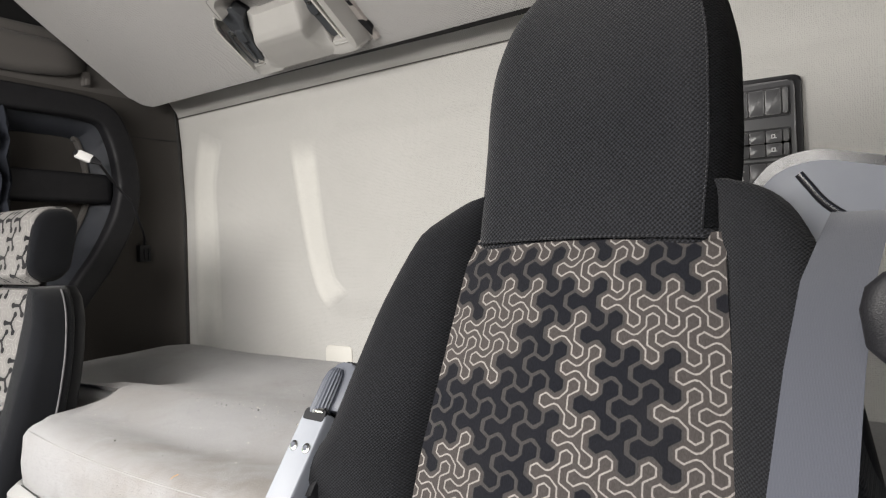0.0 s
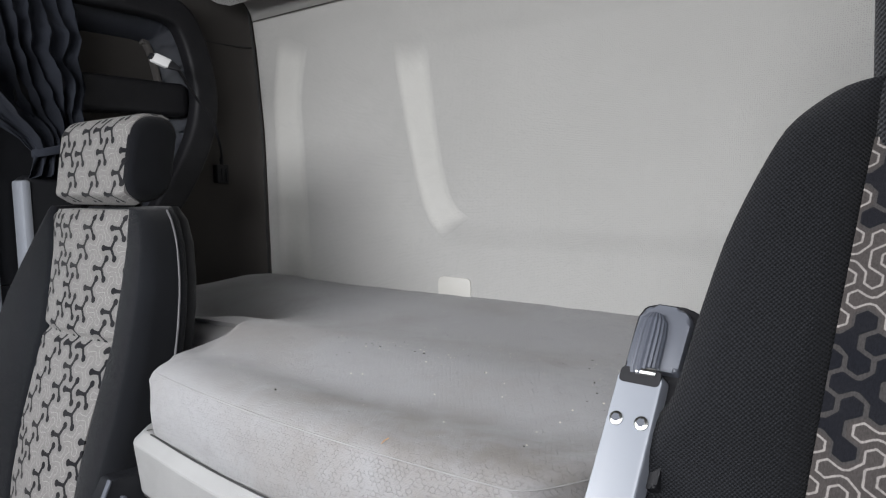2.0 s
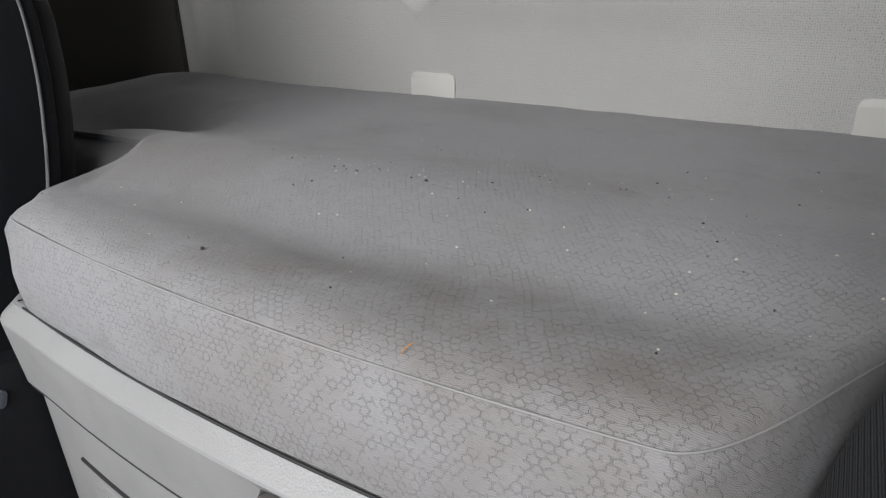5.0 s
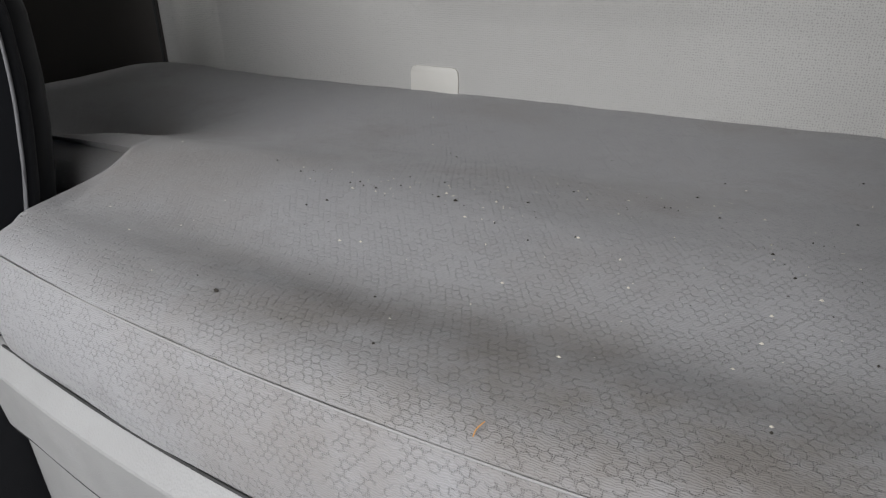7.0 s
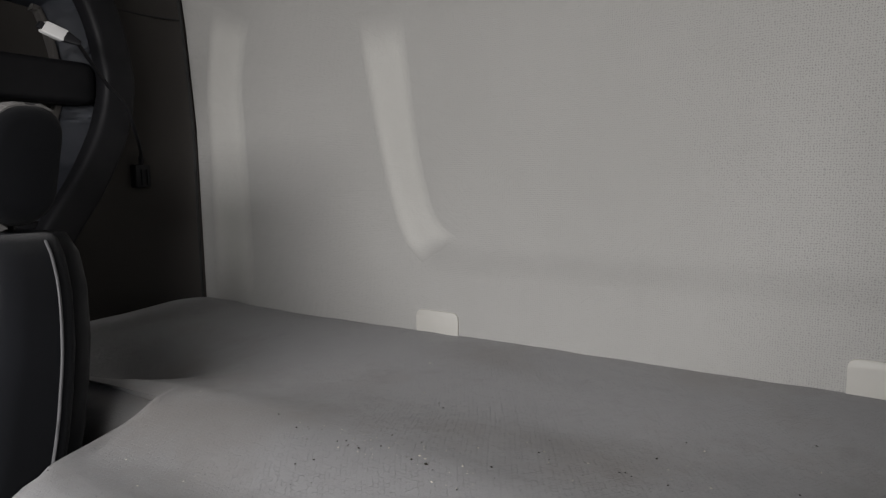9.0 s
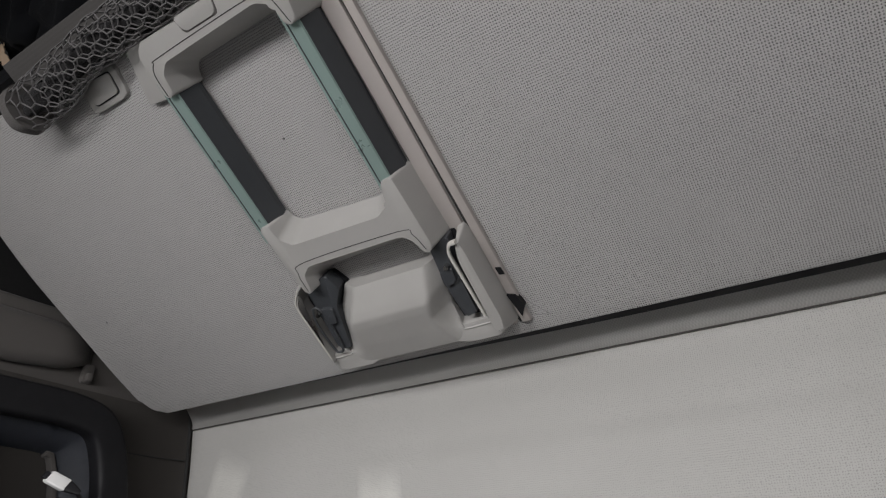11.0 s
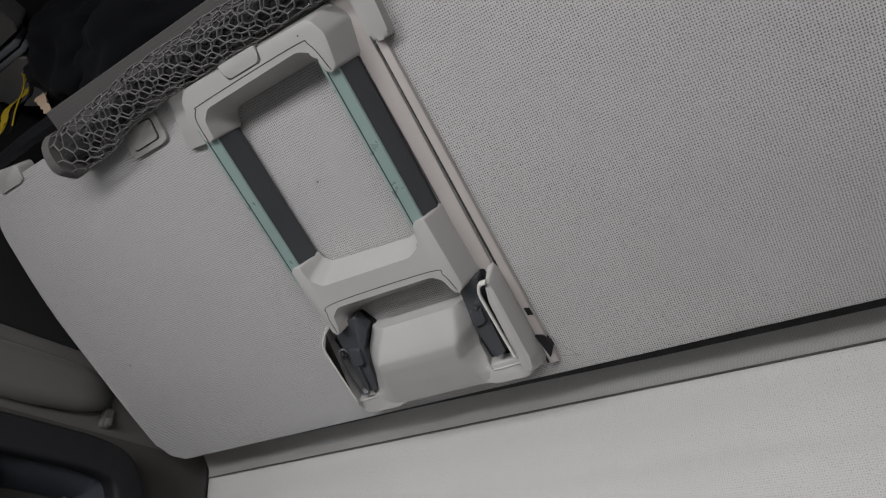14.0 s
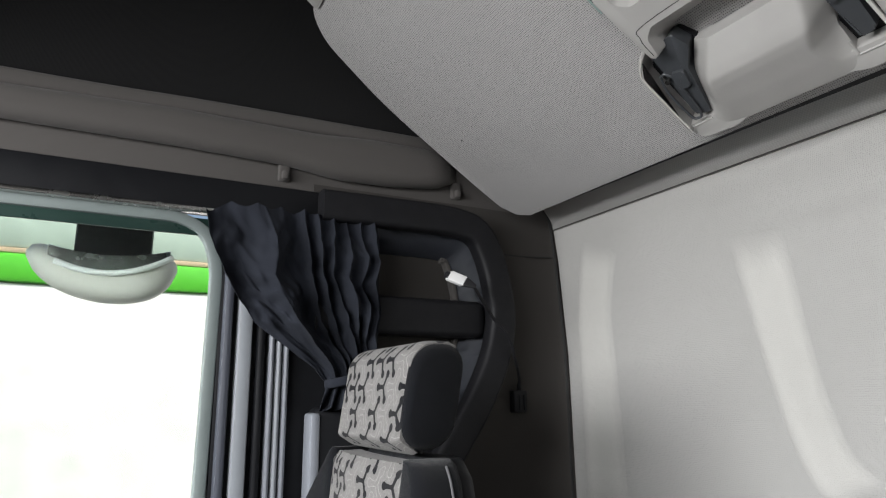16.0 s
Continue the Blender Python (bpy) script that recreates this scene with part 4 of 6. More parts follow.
    part("parting_line", tube(lip, 0.0006, 6), M_SEAM, step_ob)
    # lower cover: a foot bar, two cheeks and a faceted hood
    bm = moulding([(-1.062, 0.050), (-1.062, 0.018), (-1.045, 0.006), (-0.985, 0.004), (-0.950, 0.017), (-0.815, 0.013), (-0.790, 0.005), (-0.728, 0.004), (-0.702, 0.016), (-0.698, 0.050)],
                  [(-1.055, 0.046), (-1.056, 0.022), (-1.042, 0.012), (-0.983, 0.011), (-0.946, 0.024), (-0.812, 0.020), (-0.786, 0.011), (-0.733, 0.011), (-0.712, 0.022), (-0.706, 0.046)], 0.0, 0.027, 0.006, 0.004)
    moulding([(-1.062, 0.036), (-1.056, 0.166), (-1.030, 0.198), (-1.022, 0.193), (-1.047, 0.160), (-1.050, 0.036)], [(-1.056, 0.036), (-1.052, 0.164), (-1.028, 0.194), (-1.022, 0.191), (-1.047, 0.160), (-1.050, 0.036)], 0.0, 0.036, 0.003, 0.002, bm)
    moulding([(-0.728, 0.040), (-0.728, 0.170), (-0.718, 0.202), (-0.706, 0.204), (-0.699, 0.184), (-0.697, 0.044), (-0.706, 0.012), (-0.728, 0.010)],
             [(-0.725, 0.042), (-0.722, 0.164), (-0.714, 0.193), (-0.708, 0.195), (-0.706, 0.178), (-0.706, 0.054), (-0.712, 0.030), (-0.722, 0.028)], 0.0, 0.046, 0.008, 0.005, bm)

    def hood(a, b):
        v = 0.016 + b * 0.152
        left = interp(v, [(0.012, -1.020), (0.040, -1.014), (0.075, -1.004), (0.108, -0.992), (0.135, -0.976), (0.168, -0.950)])
        right = interp(v, [(0.012, -0.780), (0.040, -0.783), (0.085, -0.786), (0.104, -0.779), (0.125, -0.770), (0.168, -0.764)])
        top = interp(v, [(0.012, 0.024), (0.025, 0.030), (0.060, 0.043), (0.100, 0.055), (0.116, 0.0575), (0.130, 0.053), (0.168, 0.036)])
        fl, fr = min(1.0, a / 0.19), min(1.0, (1 - a) / 0.13)
        rise = (0.4 * fl + 0.6 * step(0, 1, fl)) * (0.4 * fr + 0.6 * step(0, 1, fr))
        low = interp(v, [(0.012, 0.024), (0.040, 0.026), (0.080, 0.016), (0.168, 0.014)])
        return on_bunk(left + (right - left) * a, v, low + (top - low) * rise)

    sheet(hood, 48, 40, (0, BS * 0.030, BC * 0.030), bm)
    cover = part("base_cover", bm, M_LADDER, lad, "smooth grey cover over the ladder hinges", 45)
    slab("slot", [(-1.042, 0.044), (-0.990, 0.044), (-0.946, 0.168), (-0.960, 0.196), (-1.014, 0.190), (-1.040, 0.160)], 0.0, 0.008, M_BLACK, 0.004, 0.0005, "", cover)
    slab("slot", [(-0.790, 0.040), (-0.722, 0.040), (-0.722, 0.200), (-0.744, 0.200), (-0.780, 0.150)], 0.0, 0.008, M_BLACK, 0.004, 0.0005, "", cover)
    for outline, catch, ru, rv in (([(-1.026, 0.062), (-1.002, 0.054), (-0.978, 0.140), (-0.952, 0.172), (-0.962, 0.200), (-1.012, 0.192)], [(-1.014, 0.116), (-0.992, 0.112), (-0.984, 0.142), (-1.004, 0.147)], -1.016, 0.138),
                                   ([(-0.768, 0.060), (-0.746, 0.064), (-0.742, 0.141), (-0.728, 0.200), (-0.763, 0.196), (-0.772, 0.123)], [(-0.770, 0.124), (-0.748, 0.127), (-0.744, 0.152), (-0.766, 0.151)], -0.751, 0.156)):
        arm = slab("hinge_arm", outline, 0.008, 0.030, M_RAILDARK, 0.004, 0.004, "dark hinge arm")
        slab("hinge_catch", catch, 0.026, 0.036, M_RAILDARK, 0.004, 0.003, "", arm)
        part("rivet", tube([on_bunk(ru, rv, 0.030), on_bunk(ru, rv, 0.040)], 0.0040, 8, steps=0), M_STEEL, arm)
    for line in (((-1.049, 0.0455), (-1.046, 0.0405), (-1.010, 0.0420)), ((-0.7835, 0.062), (-0.7830, 0.042), (-0.778, 0.0375), (-0.727, 0.0390))):
        part("ledge_rim", tube([on_bunk(u, v, 0.0272) for u, v in line], 0.0016, 6), M_LADDER, cover)
    part("cheek_rim", tube([on_bunk(u, v, 0.0365) for u, v in ((-1.049, 0.046), (-1.0485, 0.10), (-1.0475, 0.158), (-1.040, 0.176), (-1.024, 0.192))], 0.0018, 6), M_TAG, cover, "thin pale rim of the cheek")
    loop = [(-1.022, 0.150), (-1.012, 0.150), (-1.006, 0.130), (-1.014, 0.064), (-1.026, 0.056), (-1.032, 0.066), (-1.032, 0.120), (-1.022, 0.150)]
    part("hook_loop", tube([on_bunk(u, v, 0.034) for u, v in loop], 0.0022, 6), M_RAILDARK, lad, "dark bent locking loop")
    pts = [on_bunk(u, v, 0.046) for u, v in ((-0.710, 0.196), (-0.722, 0.194), (-0.729, 0.180), (-0.729, 0.150), (-0.727, 0.066))]
    part("hook_plate", sweep(smooth_path(pts, 6), rounded(0.0022, 0.006, 0.0018, 2), (0.3, -0.5, -0.8)), M_TAG, lad, "thin pale locking strip")
    return lad


ladder()


def safety_net():
    net = thing("safety_net", on_bunk(-0.95, 0.655, 0.02), "rolled grey honeycomb safety net along the bunk edge", "net")

    def tube_at(s, a):
        """s metres from the closed left end, a round the roll."""
        u = -1.300 + s
        r = 0.040 * math.sqrt(max(0.0, min(1.0, s / 0.010))) * (1 - 0.20 * step(0.05, 0.26, s))
        wob = 0.006 * noise.noise((s * 14, a * 1.3, 1.1))
        v = 0.638 + 0.024 * step(0.02, 0.26, s) + (r + wob) * 0.95 * math.cos(a)
        w = 0.036 - 0.010 * step(0.05, 0.3, s) + (r + wob) * 0.85 * math.sin(a)
        return on_bunk(u, v, w)

    n_round, step_s = 18, 0.0205
    rows = 62
    outer, inner = bmesh.new(), bmesh.new()

    def spot(i, j, k):
        s = 0.026 + i * step_s + (1 if (i + j) % 2 else -1) * step_s / 6
        a = 2 * math.pi * (j + 0.5 * noise.noise((i * 0.25, j * 0.4, 3.0 * k))) / n_round
        p = tube_at(max(0.001, s), a)
        if k < 1:
            c = (tube_at(max(0.001, s), 0.0) + tube_at(max(0.001, s), math.pi)) * 0.5
            p = c + (p - c) * (k + 0.30 * noise.noise((i * 0.18, j * 0.3, 7.0)))
        return p

    cord = [(0.0012 * a, 0.0014 * b) for a, b in ((1, 0), (0, 1), (-1, 0), (0, -1))]
    for bm, k, first in ((outer, 1.0, 0), (inner, 0.66, 3)):
        for i in range(first, rows):
            for j in range(n_round):
                p = spot(i, j, k)
                for other in [spot(i, j + 1, k)] + ([spot(i + 1, j, k)] if (i + j) % 2 else []):
                    if (other - p).length > 1e-4:
                        sweep([p, other], cord, (0.3, -0.5, -0.8), bm, False)
    tagged(part("mesh", outer, M_NET, net, "thin grey honeycomb netting", 60), kind="stuff")
    tagged(part("inner_mesh", inner, M_NET, net, "crumpled inner layer of netting", 60), kind="stuff")
    # cloth cup that closes the end
    rings = []
    for s in (0.0004, 0.001, 0.003, 0.006, 0.010, 0.018, 0.030):
        c = (tube_at(s, 0.0) + tube_at(s, math.pi)) * 0.5
        rings.append([c + (tube_at(s, 2 * math.pi * k / 36) - c) * (1.07 + 0.010 * (k % 2)) for k in range(36)])
    part("edge_band", loft(rings), M_NETBAND, net, "soft grey cloth end", 60)
    # bunched net inside the roll
    rings = []
    for k in range(55):
        s = 0.020 + k * 0.023
        c = (tube_at(s, 0.0) + tube_at(s, math.pi)) * 0.5
        rings.append([c + (tube_at(s, 2 * math.pi * j / 18) - c) * (0.46 + 0.30 * noise.noise((k * 0.5, math.cos(2 * math.pi * j / 18) * 1.6, math.sin(2 * math.pi * j / 18) * 1.6))) for j in range(18)])
    part("rolled_net", loft(rings), M_NETCORE, net, "bunched netting inside the roll", 60)
    return net


safety_net()


def soft_lump(name, centre, radii, material, label, category, seed, folds=0.2, resting=None):
    bm = bmesh.new()
    bmesh.ops.create_icosphere(bm, subdivisions=5, radius=1.0)
    for v in bm.verts:
        p = v.co.copy()
        k = 1 + folds * noise.noise(p * 1.6 + Vector((seed, 0, 0))) + folds * 0.45 * noise.noise(p * 4.2 + Vector((0, seed, 0)))
        q = Vector((p.x * radii[0], p.y * radii[1], p.z * radii[2])) * k
        v.co = Vector(centre) + q
    return tagged(part(name, bm, material, None, label, 70), category=category)


bag = thing("cloth_bag", (-1.10, 0.775, 1.97), "crumpled black cloth bag lying on the folded bunk", "bag")
for name, centre, radii, seed in (("body", (-1.10, 0.775, 2.060), (0.235, 0.130, 0.105), 3.1), ("flap", (-1.27, 0.72, 2.105), (0.17, 0.10, 0.085), 8.4)):
    lump = soft_lump(name, centre, radii, M_BAG, "", "", seed, 0.30)
    lump.parent, lump.matrix_parent_inverse = bag, bag.matrix_world.inverted()



def ceiling_lamp():
    lamp = thing("roof_lamp", (-1.60, 0.66, Z_ROOF), "grey roof housing with two silvery plates", "lamp")
    part("housing", prism(round_corners([(-1.680, 0.668), (-1.520, 0.662), (-1.528, 0.770), (-1.610, 0.775), (-1.690, 0.720)], 0.012), 0, 0.055, lambda u, v, w: (u, v, Z_ROOF + 0.002 - w), 0.008, 3), M_HOUSING, lamp)
    part("front_cover", prism(round_corners([(-1.715, 0.52), (-1.44, 0.52), (-1.46, 0.628), (-1.67, 0.634)], 0.012), 0, 0.050, lambda u, v, w: (u, v, Z_ROOF + 0.002 - w), 0.008, 3), M_HOUSING, lamp)
    for a in (0.638, 0.653):
        part("plate", box(-1.668, -1.500, a, a + 0.0105, 2.196, Z_ROOF + 0.002, 0.002), M_BELTGREY, lamp, "silvery plate")
    part("end_tab", box(-1.715, -1.672, 0.632, 0.675, 2.192, Z_ROOF + 0.002, 0.005, 3), M_HOUSING, lamp)
    part("slot", box(-1.668, -1.505, 0.6486, 0.6528, 2.199, Z_ROOF + 0.001), M_BLACK, lamp)
    return lamp


ceiling_lamp()


def hanging_tags():
    ob = thing("hanging_tags", (-1.596, 0.70, 2.19), "torn yellow tape and cream paper tag hanging under the roof", "tag")
    for k, (x0, z0, x1, z1, w, m, label) in enumerate(((-1.572, 2.135, -1.574, 2.010, 0.022, M_YELLOW, "torn yellow tape"), (-1.556, 2.140, -1.530, 1.985, 0.011, M_BLACK, "dark ribbon"), (-1.474, 2.092, -1.402, 1.975, 0.024, M_CREAM, "cream paper tag"))):
        left, right = [], []
        for i in range(22):
            f = i / 21
            cx = x0 + (x1 - x0) * f + 0.004 * math.sin(f * 5 + k)
            hw = w * (0.45 + 0.40 * noise.noise((k * 3.0, i * 1.7, 0)) + 0.5 * math.sin(math.pi * min(1.0, 0.12 + f)))
            left.append((cx - hw, z0 + (z1 - z0) * f))
            right.append((cx + hw * (0.7 + 0.4 * noise.noise((k * 5.0, i * 2.1, 4))), z0 + (z1 - z0) * f))
        part("tag", prism(left + right[::-1], 0, 0.0015, lambda u, v, w: (u + 0.024, 0.700 + 0.004 * k + 0.06 * (v - 2.1) + 0.006 * math.sin(v * 60 + k) - w, v + 0.018)), m, ob, label)
    for k, line in enumerate((((-1.598, 2.185), (-1.580, 2.165), (-1.572, 2.130)), ((-1.575, 2.02), (-1.586, 1.990), (-1.572, 1.978), (-1.560, 2.000), (-1.566, 2.03)),
                              ((-1.596, 2.185), (-1.565, 2.150), (-1.535, 2.100), (-1.525, 2.045), (-1.500, 1.985)), ((-1.560, 2.150), (-1.530, 2.140), (-1.490, 2.110), (-1.470, 2.075)))):
        part("cord", tube([(x + 0.024, 0.699 - 0.004 * k, z + 0.018) for x, z in line], 0.0016, 6), M_YELLOW, ob, "thin yellow cord")
    return ob


hanging_tags()

# ---- seats ----


# upper half of the three-armed figure, in cells, from the notch round to the far lobe
FIGURE = ((0.29, 0.0), (0.29, 0.32), (0.86, 0.65), (0.86, 1.07), (0.50, 1.28), (0.14, 1.07), (0.14, 0.60), (-0.27, 0.21), (-0.48, 0.165), (-0.64, 0.225), (-1.0, 0.425), (-1.36, 0.215), (-1.36, 0.0))


def angular_figure(x, y):
    """Signed distance to the figure's outline, in cells; below nought inside."""
    y = abs(y)
    best, inside = 9.0, False
    for (ax, ay), (bx, by) in zip(FIGURE, FIGURE[1:]):
        ex, ey = bx - ax, by - ay
        t = max(0.0, min(1.0, ((x - ax) * ex + (y - ay) * ey) / (ex * ex + ey * ey)))
        best = min(best, (x - ax - ex * t) ** 2 + (y - ay - ey * t) ** 2)
        if (ay > y) != (by > y) and x < ax + ex * (y - ay) / ey:
            inside = not inside
    return -math.sqrt(best) if inside else math.sqrt(best)


def figure_field(u, v, cell, lobe=0.41, neck=0.23, arm=0.25, soft=False):
    """Distance (mm) to the outline of the interlocking three-armed figures and which figure it is."""
    x, z = (u - v / math.sqrt(3)) / cell, (2 * v / math.sqrt(3)) / cell
    y = -x - z
    rx, ry, rz = round(x), round(y), round(z)
    dx, dy, dz = abs(rx - x), abs(ry - y), abs(rz - z)
    if dx > dy and dx > dz:
        rx = -ry - rz
    elif dy <= dz:
        rz = -rx - ry
    ox, oz = {(0, 0): (0, 0), (1, 0): (1, 0), (1, 1): (-1, 1), (0, 1): (0, -1)}[(rx % 2, rz % 2)]
    cx, cz = rx - ox, rz - oz
    best = 1e9
    px, py = u - cell * (cx + cz / 2), v - cell * (cz * math.sqrt(3) / 2)
    if not soft:
        return angular_figure(-px / cell, py / cell) * cell * 1000, (cx, cz)
    for ax, az in ((1, 0), (-1, 1), (0, -1)):
        ex, ey = cell * (ax + az / 2), cell * az * math.sqrt(3) / 2
        gx, gy = px - ex, py - ey
        lobe_d = math.hypot(gx, gy) - lobe * cell
        t = max(0, min(1, (px * ex + py * ey) / (ex * ex + ey * ey)))
        seg = math.hypot(px - ex * t, py - ey * t) - (neck + 0.10 * abs(t - 0.3) if ax == 1 else arm) * cell
        best = min(best, lobe_d, seg)
    return best * 1000, (cx, cz)


def printed_panel(name, material, parent, surface, width, length, cell, share, seed, fine=0.0023, thick=(0, 0.02, 0), slope=(1, 0), label="", clumped=True):
    """A padded panel whose face carries the print. surface(a, b): a across in -1..1, b along in 0..1."""
    nu, nv = max(8, int(width / fine)), max(8, int(length / fine))
    verts, outline, picked = [], [], []
    for i in range(nu + 1):
        for j in range(nv + 1):
            a, b = 2 * i / nu - 1, j / nv
            verts.append(surface(a, b))
            d, (cx, cz) = figure_field(3 - a * width / 2, b * length + 3, cell) if clumped else figure_field(3 - a * width / 2, b * length + 3, cell, 0.33, 0.19, 0.19, True)
            outline.append(d)
            pick = noise.noise((cx * 0.33 + cz * 0.62 + seed, cz * 0.42 - cx * 0.50, seed)) * 0.62 + 0.5 + 0.16 * (random.Random(cx * 7919 + cz * 104729).random() - 0.5)
            if not clumped:
                pick = (0.25 if (cx // 2 + cz // 2) % 2 else 0.75) + (0.5 if random.Random(cx * 7919 + cz * 104729 + int(seed * 10)).random() > 0.9 else 0.0)
            picked.append(1.0 if pick < share else 0.0)
    faces = [(i * (nv + 1) + j, (i + 1) * (nv + 1) + j, (i + 1) * (nv + 1) + j + 1, i * (nv + 1) + j + 1) for i in range(nu) for j in range(nv)]
    n = len(verts)
    edge = [i * (nv + 1) for i in range(nu + 1)] + [nu * (nv + 1) + j for j in range(1, nv + 1)] + [i * (nv + 1) + nv for i in range(nu - 1, -1, -1)] + [j for j in range(nv - 1, 0, -1)]
    t = Vector(thick)
    back = [Vector(verts[k]) + t for k in edge]
    verts += [tuple(p) for p in back]
    m = len(edge)
    faces += [(edge[(k + 1) % m], edge[k], n + k, n + (k + 1) % m) for k in range(m)]
    faces.append(tuple(range(n, n + m)))
    outline += [20.0] * m
    picked += [0.0] * m
    me = bpy.data.meshes.new(name)
    me.from_pydata([tuple(v) for v in verts], [], faces)
    for key, values in (("outline", outline), ("picked", picked)):
        me.attributes.new(key, "FLOAT", "POINT").data.foreach_set("value", values)
    for p in me.polygons:
        p.use_smooth = True
    me.set_sharp_from_angle(angle=radians(50))
    me.materials.append(material)
    me.update()
    ob = new(name, me)
    ob.parent = parent
    ob.matrix_parent_inverse = parent.matrix_world.inverted()
    return tagged(ob, label)


DRV_X = -0.015


def driver_back_y(z):
    return interp(z, [(0.45, 0.600), (0.70, 0.655), (0.90, 0.706), (1.096, 0.774), (1.2, 0.806), (1.36, 0.840)])


def driver_seat():
    seat = thing("driver_seat", (DRV_X, 0.45, 0.0), "black driver seat with patterned centre and integral headrest", "seat")

    def insert(a, b):
        z = 0.46 + b * (1.098 - 0.46)
        half = interp(z, [(0.46, 0.165), (0.8, 0.150), (0.95, 0.136), (1.098, 0.121)])
        y = driver_back_y(z) - 0.004 - 0.012 * (1 - abs(a) ** 3) + 0.010 * (1 - step(0.0, 0.03, 1.098 - z))
        return (DRV_X + a * half, y, z)

    printed_panel("back_insert", M_DRIVER, seat, insert, 0.27, 0.65, 0.0162, 0.55, 7.3, 0.0011, (0, 0.04, 0), label="dark cloth panel with pale three-armed figures")
    # headrest
    rings = []
    profile = ((1.085, 0.118, 0.000, 0.085, 0.024), (1.093, 0.122, -0.006, 0.095, 0.026), (1.11, 0.123, -0.008, 0.10, 0.028), (1.16, 0.126, -0.010, 0.105, 0.030), (1.22, 0.127, -0.014, 0.105, 0.032),
                                   (1.28, 0.126, -0.012, 0.102, 0.034), (1.32, 0.119, -0.006, 0.094, 0.034), (1.347, 0.110, 0.002, 0.080, 0.032), (1.366, 0.095, 0.012, 0.060, 0.026), (1.377, 0.076, 0.023, 0.036, 0.016), (1.380, 0.060, 0.031, 0.020, 0.008))
    fine = []
    for k in range(len(profile) - 1):
        a, b, c, d = [profile[max(0, min(len(profile) - 1, k + o))] for o in (-1, 0, 1, 2)]
        for f in (0, 1 / 3, 2 / 3):
            fine.append([0.5 * (2 * q + (r2 - p) * f + (2 * p - 5 * q + 4 * r2 - t) * f * f + (3 * q - p - 3 * r2 + t) * f ** 3) for p, q, r2, t in zip(a, b, c, d)])
    for z, hw, front, depth, r in fine + [profile[-1]]:
        yf = driver_back_y(z) + front
        rings.append([(DRV_X - 0.004 * step(1.15, 1.34, z) + a * (0.94 if a > 0 else 1.0), yf + depth / 2 + b, z - 0.010 * (abs(a) / 0.12) ** 2 * step(1.2, 1.35, z)) for a, b in rounded(hw, depth / 2, r, 6)])
    part("headrest", loft(rings), M_HEADCLOTH, seat, "tall charcoal ribbed-cloth headrest", 60)
    part("headrest_seam", tube([(DRV_X + x, driver_back_y(1.094) - 0.009 - 0.003 * (1 - (x / 0.112) ** 2), 1.094 + 0.003 * (1 - (x / 0.112) ** 2)) for x in (-0.112, -0.06, 0, 0.06, 0.108)], 0.0014, 6), M_HEADCLOTH, seat)
    # side panel sewn to the front along a seam
    bm = bmesh.new()
    rows = []
    for ring in rings[5:26]:
        c = Vector(ring[0]).lerp(Vector(ring[14]), 0.5)
        rows.append([bm.verts.new(Vector(ring[k]) + (Vector(ring[k]) - c).normalized() * 0.0016) for k in (23, 24, 25, 26, 27, 0, 1, 2, 3, 4)])
    for a, b in zip(rows, rows[1:]):
        for k in range(len(a) - 1):
            bm.faces.new((a[k], a[k + 1], b[k + 1], b[k]))
    line = [Vector(r[0].co) for r in rows]
    bmesh.ops.solidify(bm, geom=bm.faces[:], thickness=0.001)
    part("side_panel", bm, M_SEATCLOTH, seat, "smooth black side panel of the headrest", 60)
    part("headrest_piping", tube(line, 0.0011, 6), M_HEADCLOTH, seat, "raised stitched seam")
    # shoulder wings and bolsters
    for sgn in (-1, 1):
        rows = []
        lean = 0.034 if sgn < 0 else 0.0
        outer = [(1.143, 0.120), (1.138, 0.142), (1.125, 0.161), (1.105, 0.177), (1.07, 0.193), (1.02, 0.210), (0.96, 0.222), (0.915, 0.230), (0.895, 0.242), (0.86, 0.266), (0.80, 0.290), (0.70, 0.310), (0.55, 0.312), (0.46, 0.300)]
        if sgn > 0:
            outer = [(1.143, 0.120), (1.136, 0.142), (1.122, 0.160), (1.10, 0.174), (1.07, 0.186), (1.02, 0.196), (0.96, 0.206), (0.915, 0.220), (0.895, 0.236), (0.86, 0.262), (0.80, 0.290), (0.70, 0.308), (0.55, 0.312), (0.46, 0.300)]
        inner = [(1.143, 0.110), (1.098, 0.118), (0.95, 0.130), (0.8, 0.146), (0.46, 0.160)]
        fine = smooth_path([(xo, 0, z) for z, xo in outer], 3)
        for xo, z in [(p.x, p.z) for p in fine]:
            xi = interp(-z, [(-a, b) for a, b in inner]) - (0.009 if sgn > 0 else 0.0)
            yb = driver_back_y(z)
            fwd = interp(z, [(0.46, 0.060), (0.75, 0.060), (0.88, 0.034), (1.0, 0.016), (1.143, 0.002)])
            w = max(0.006, (xo - xi) / 2)
            cx = (xo + xi) / 2
            ring = []
            for a, b in rounded(w, 0.045, min(0.024, w * 0.95), 5):
                f = (a / w + 1) / 2
                ring.append((DRV_X + sgn * (cx + a), yb + 0.045 + b - lean * max(0.0, f) * step(0.80, 0.92, z) * step(1.145, 1.10, z) - (fwd * math.sin(f * math.pi * 0.72) if b < 0 else 0), z))
            rows.append(ring)
        part("bolster", loft(rows), M_SEATCLOTH, seat, "black cloth shoulder bolster", 60)
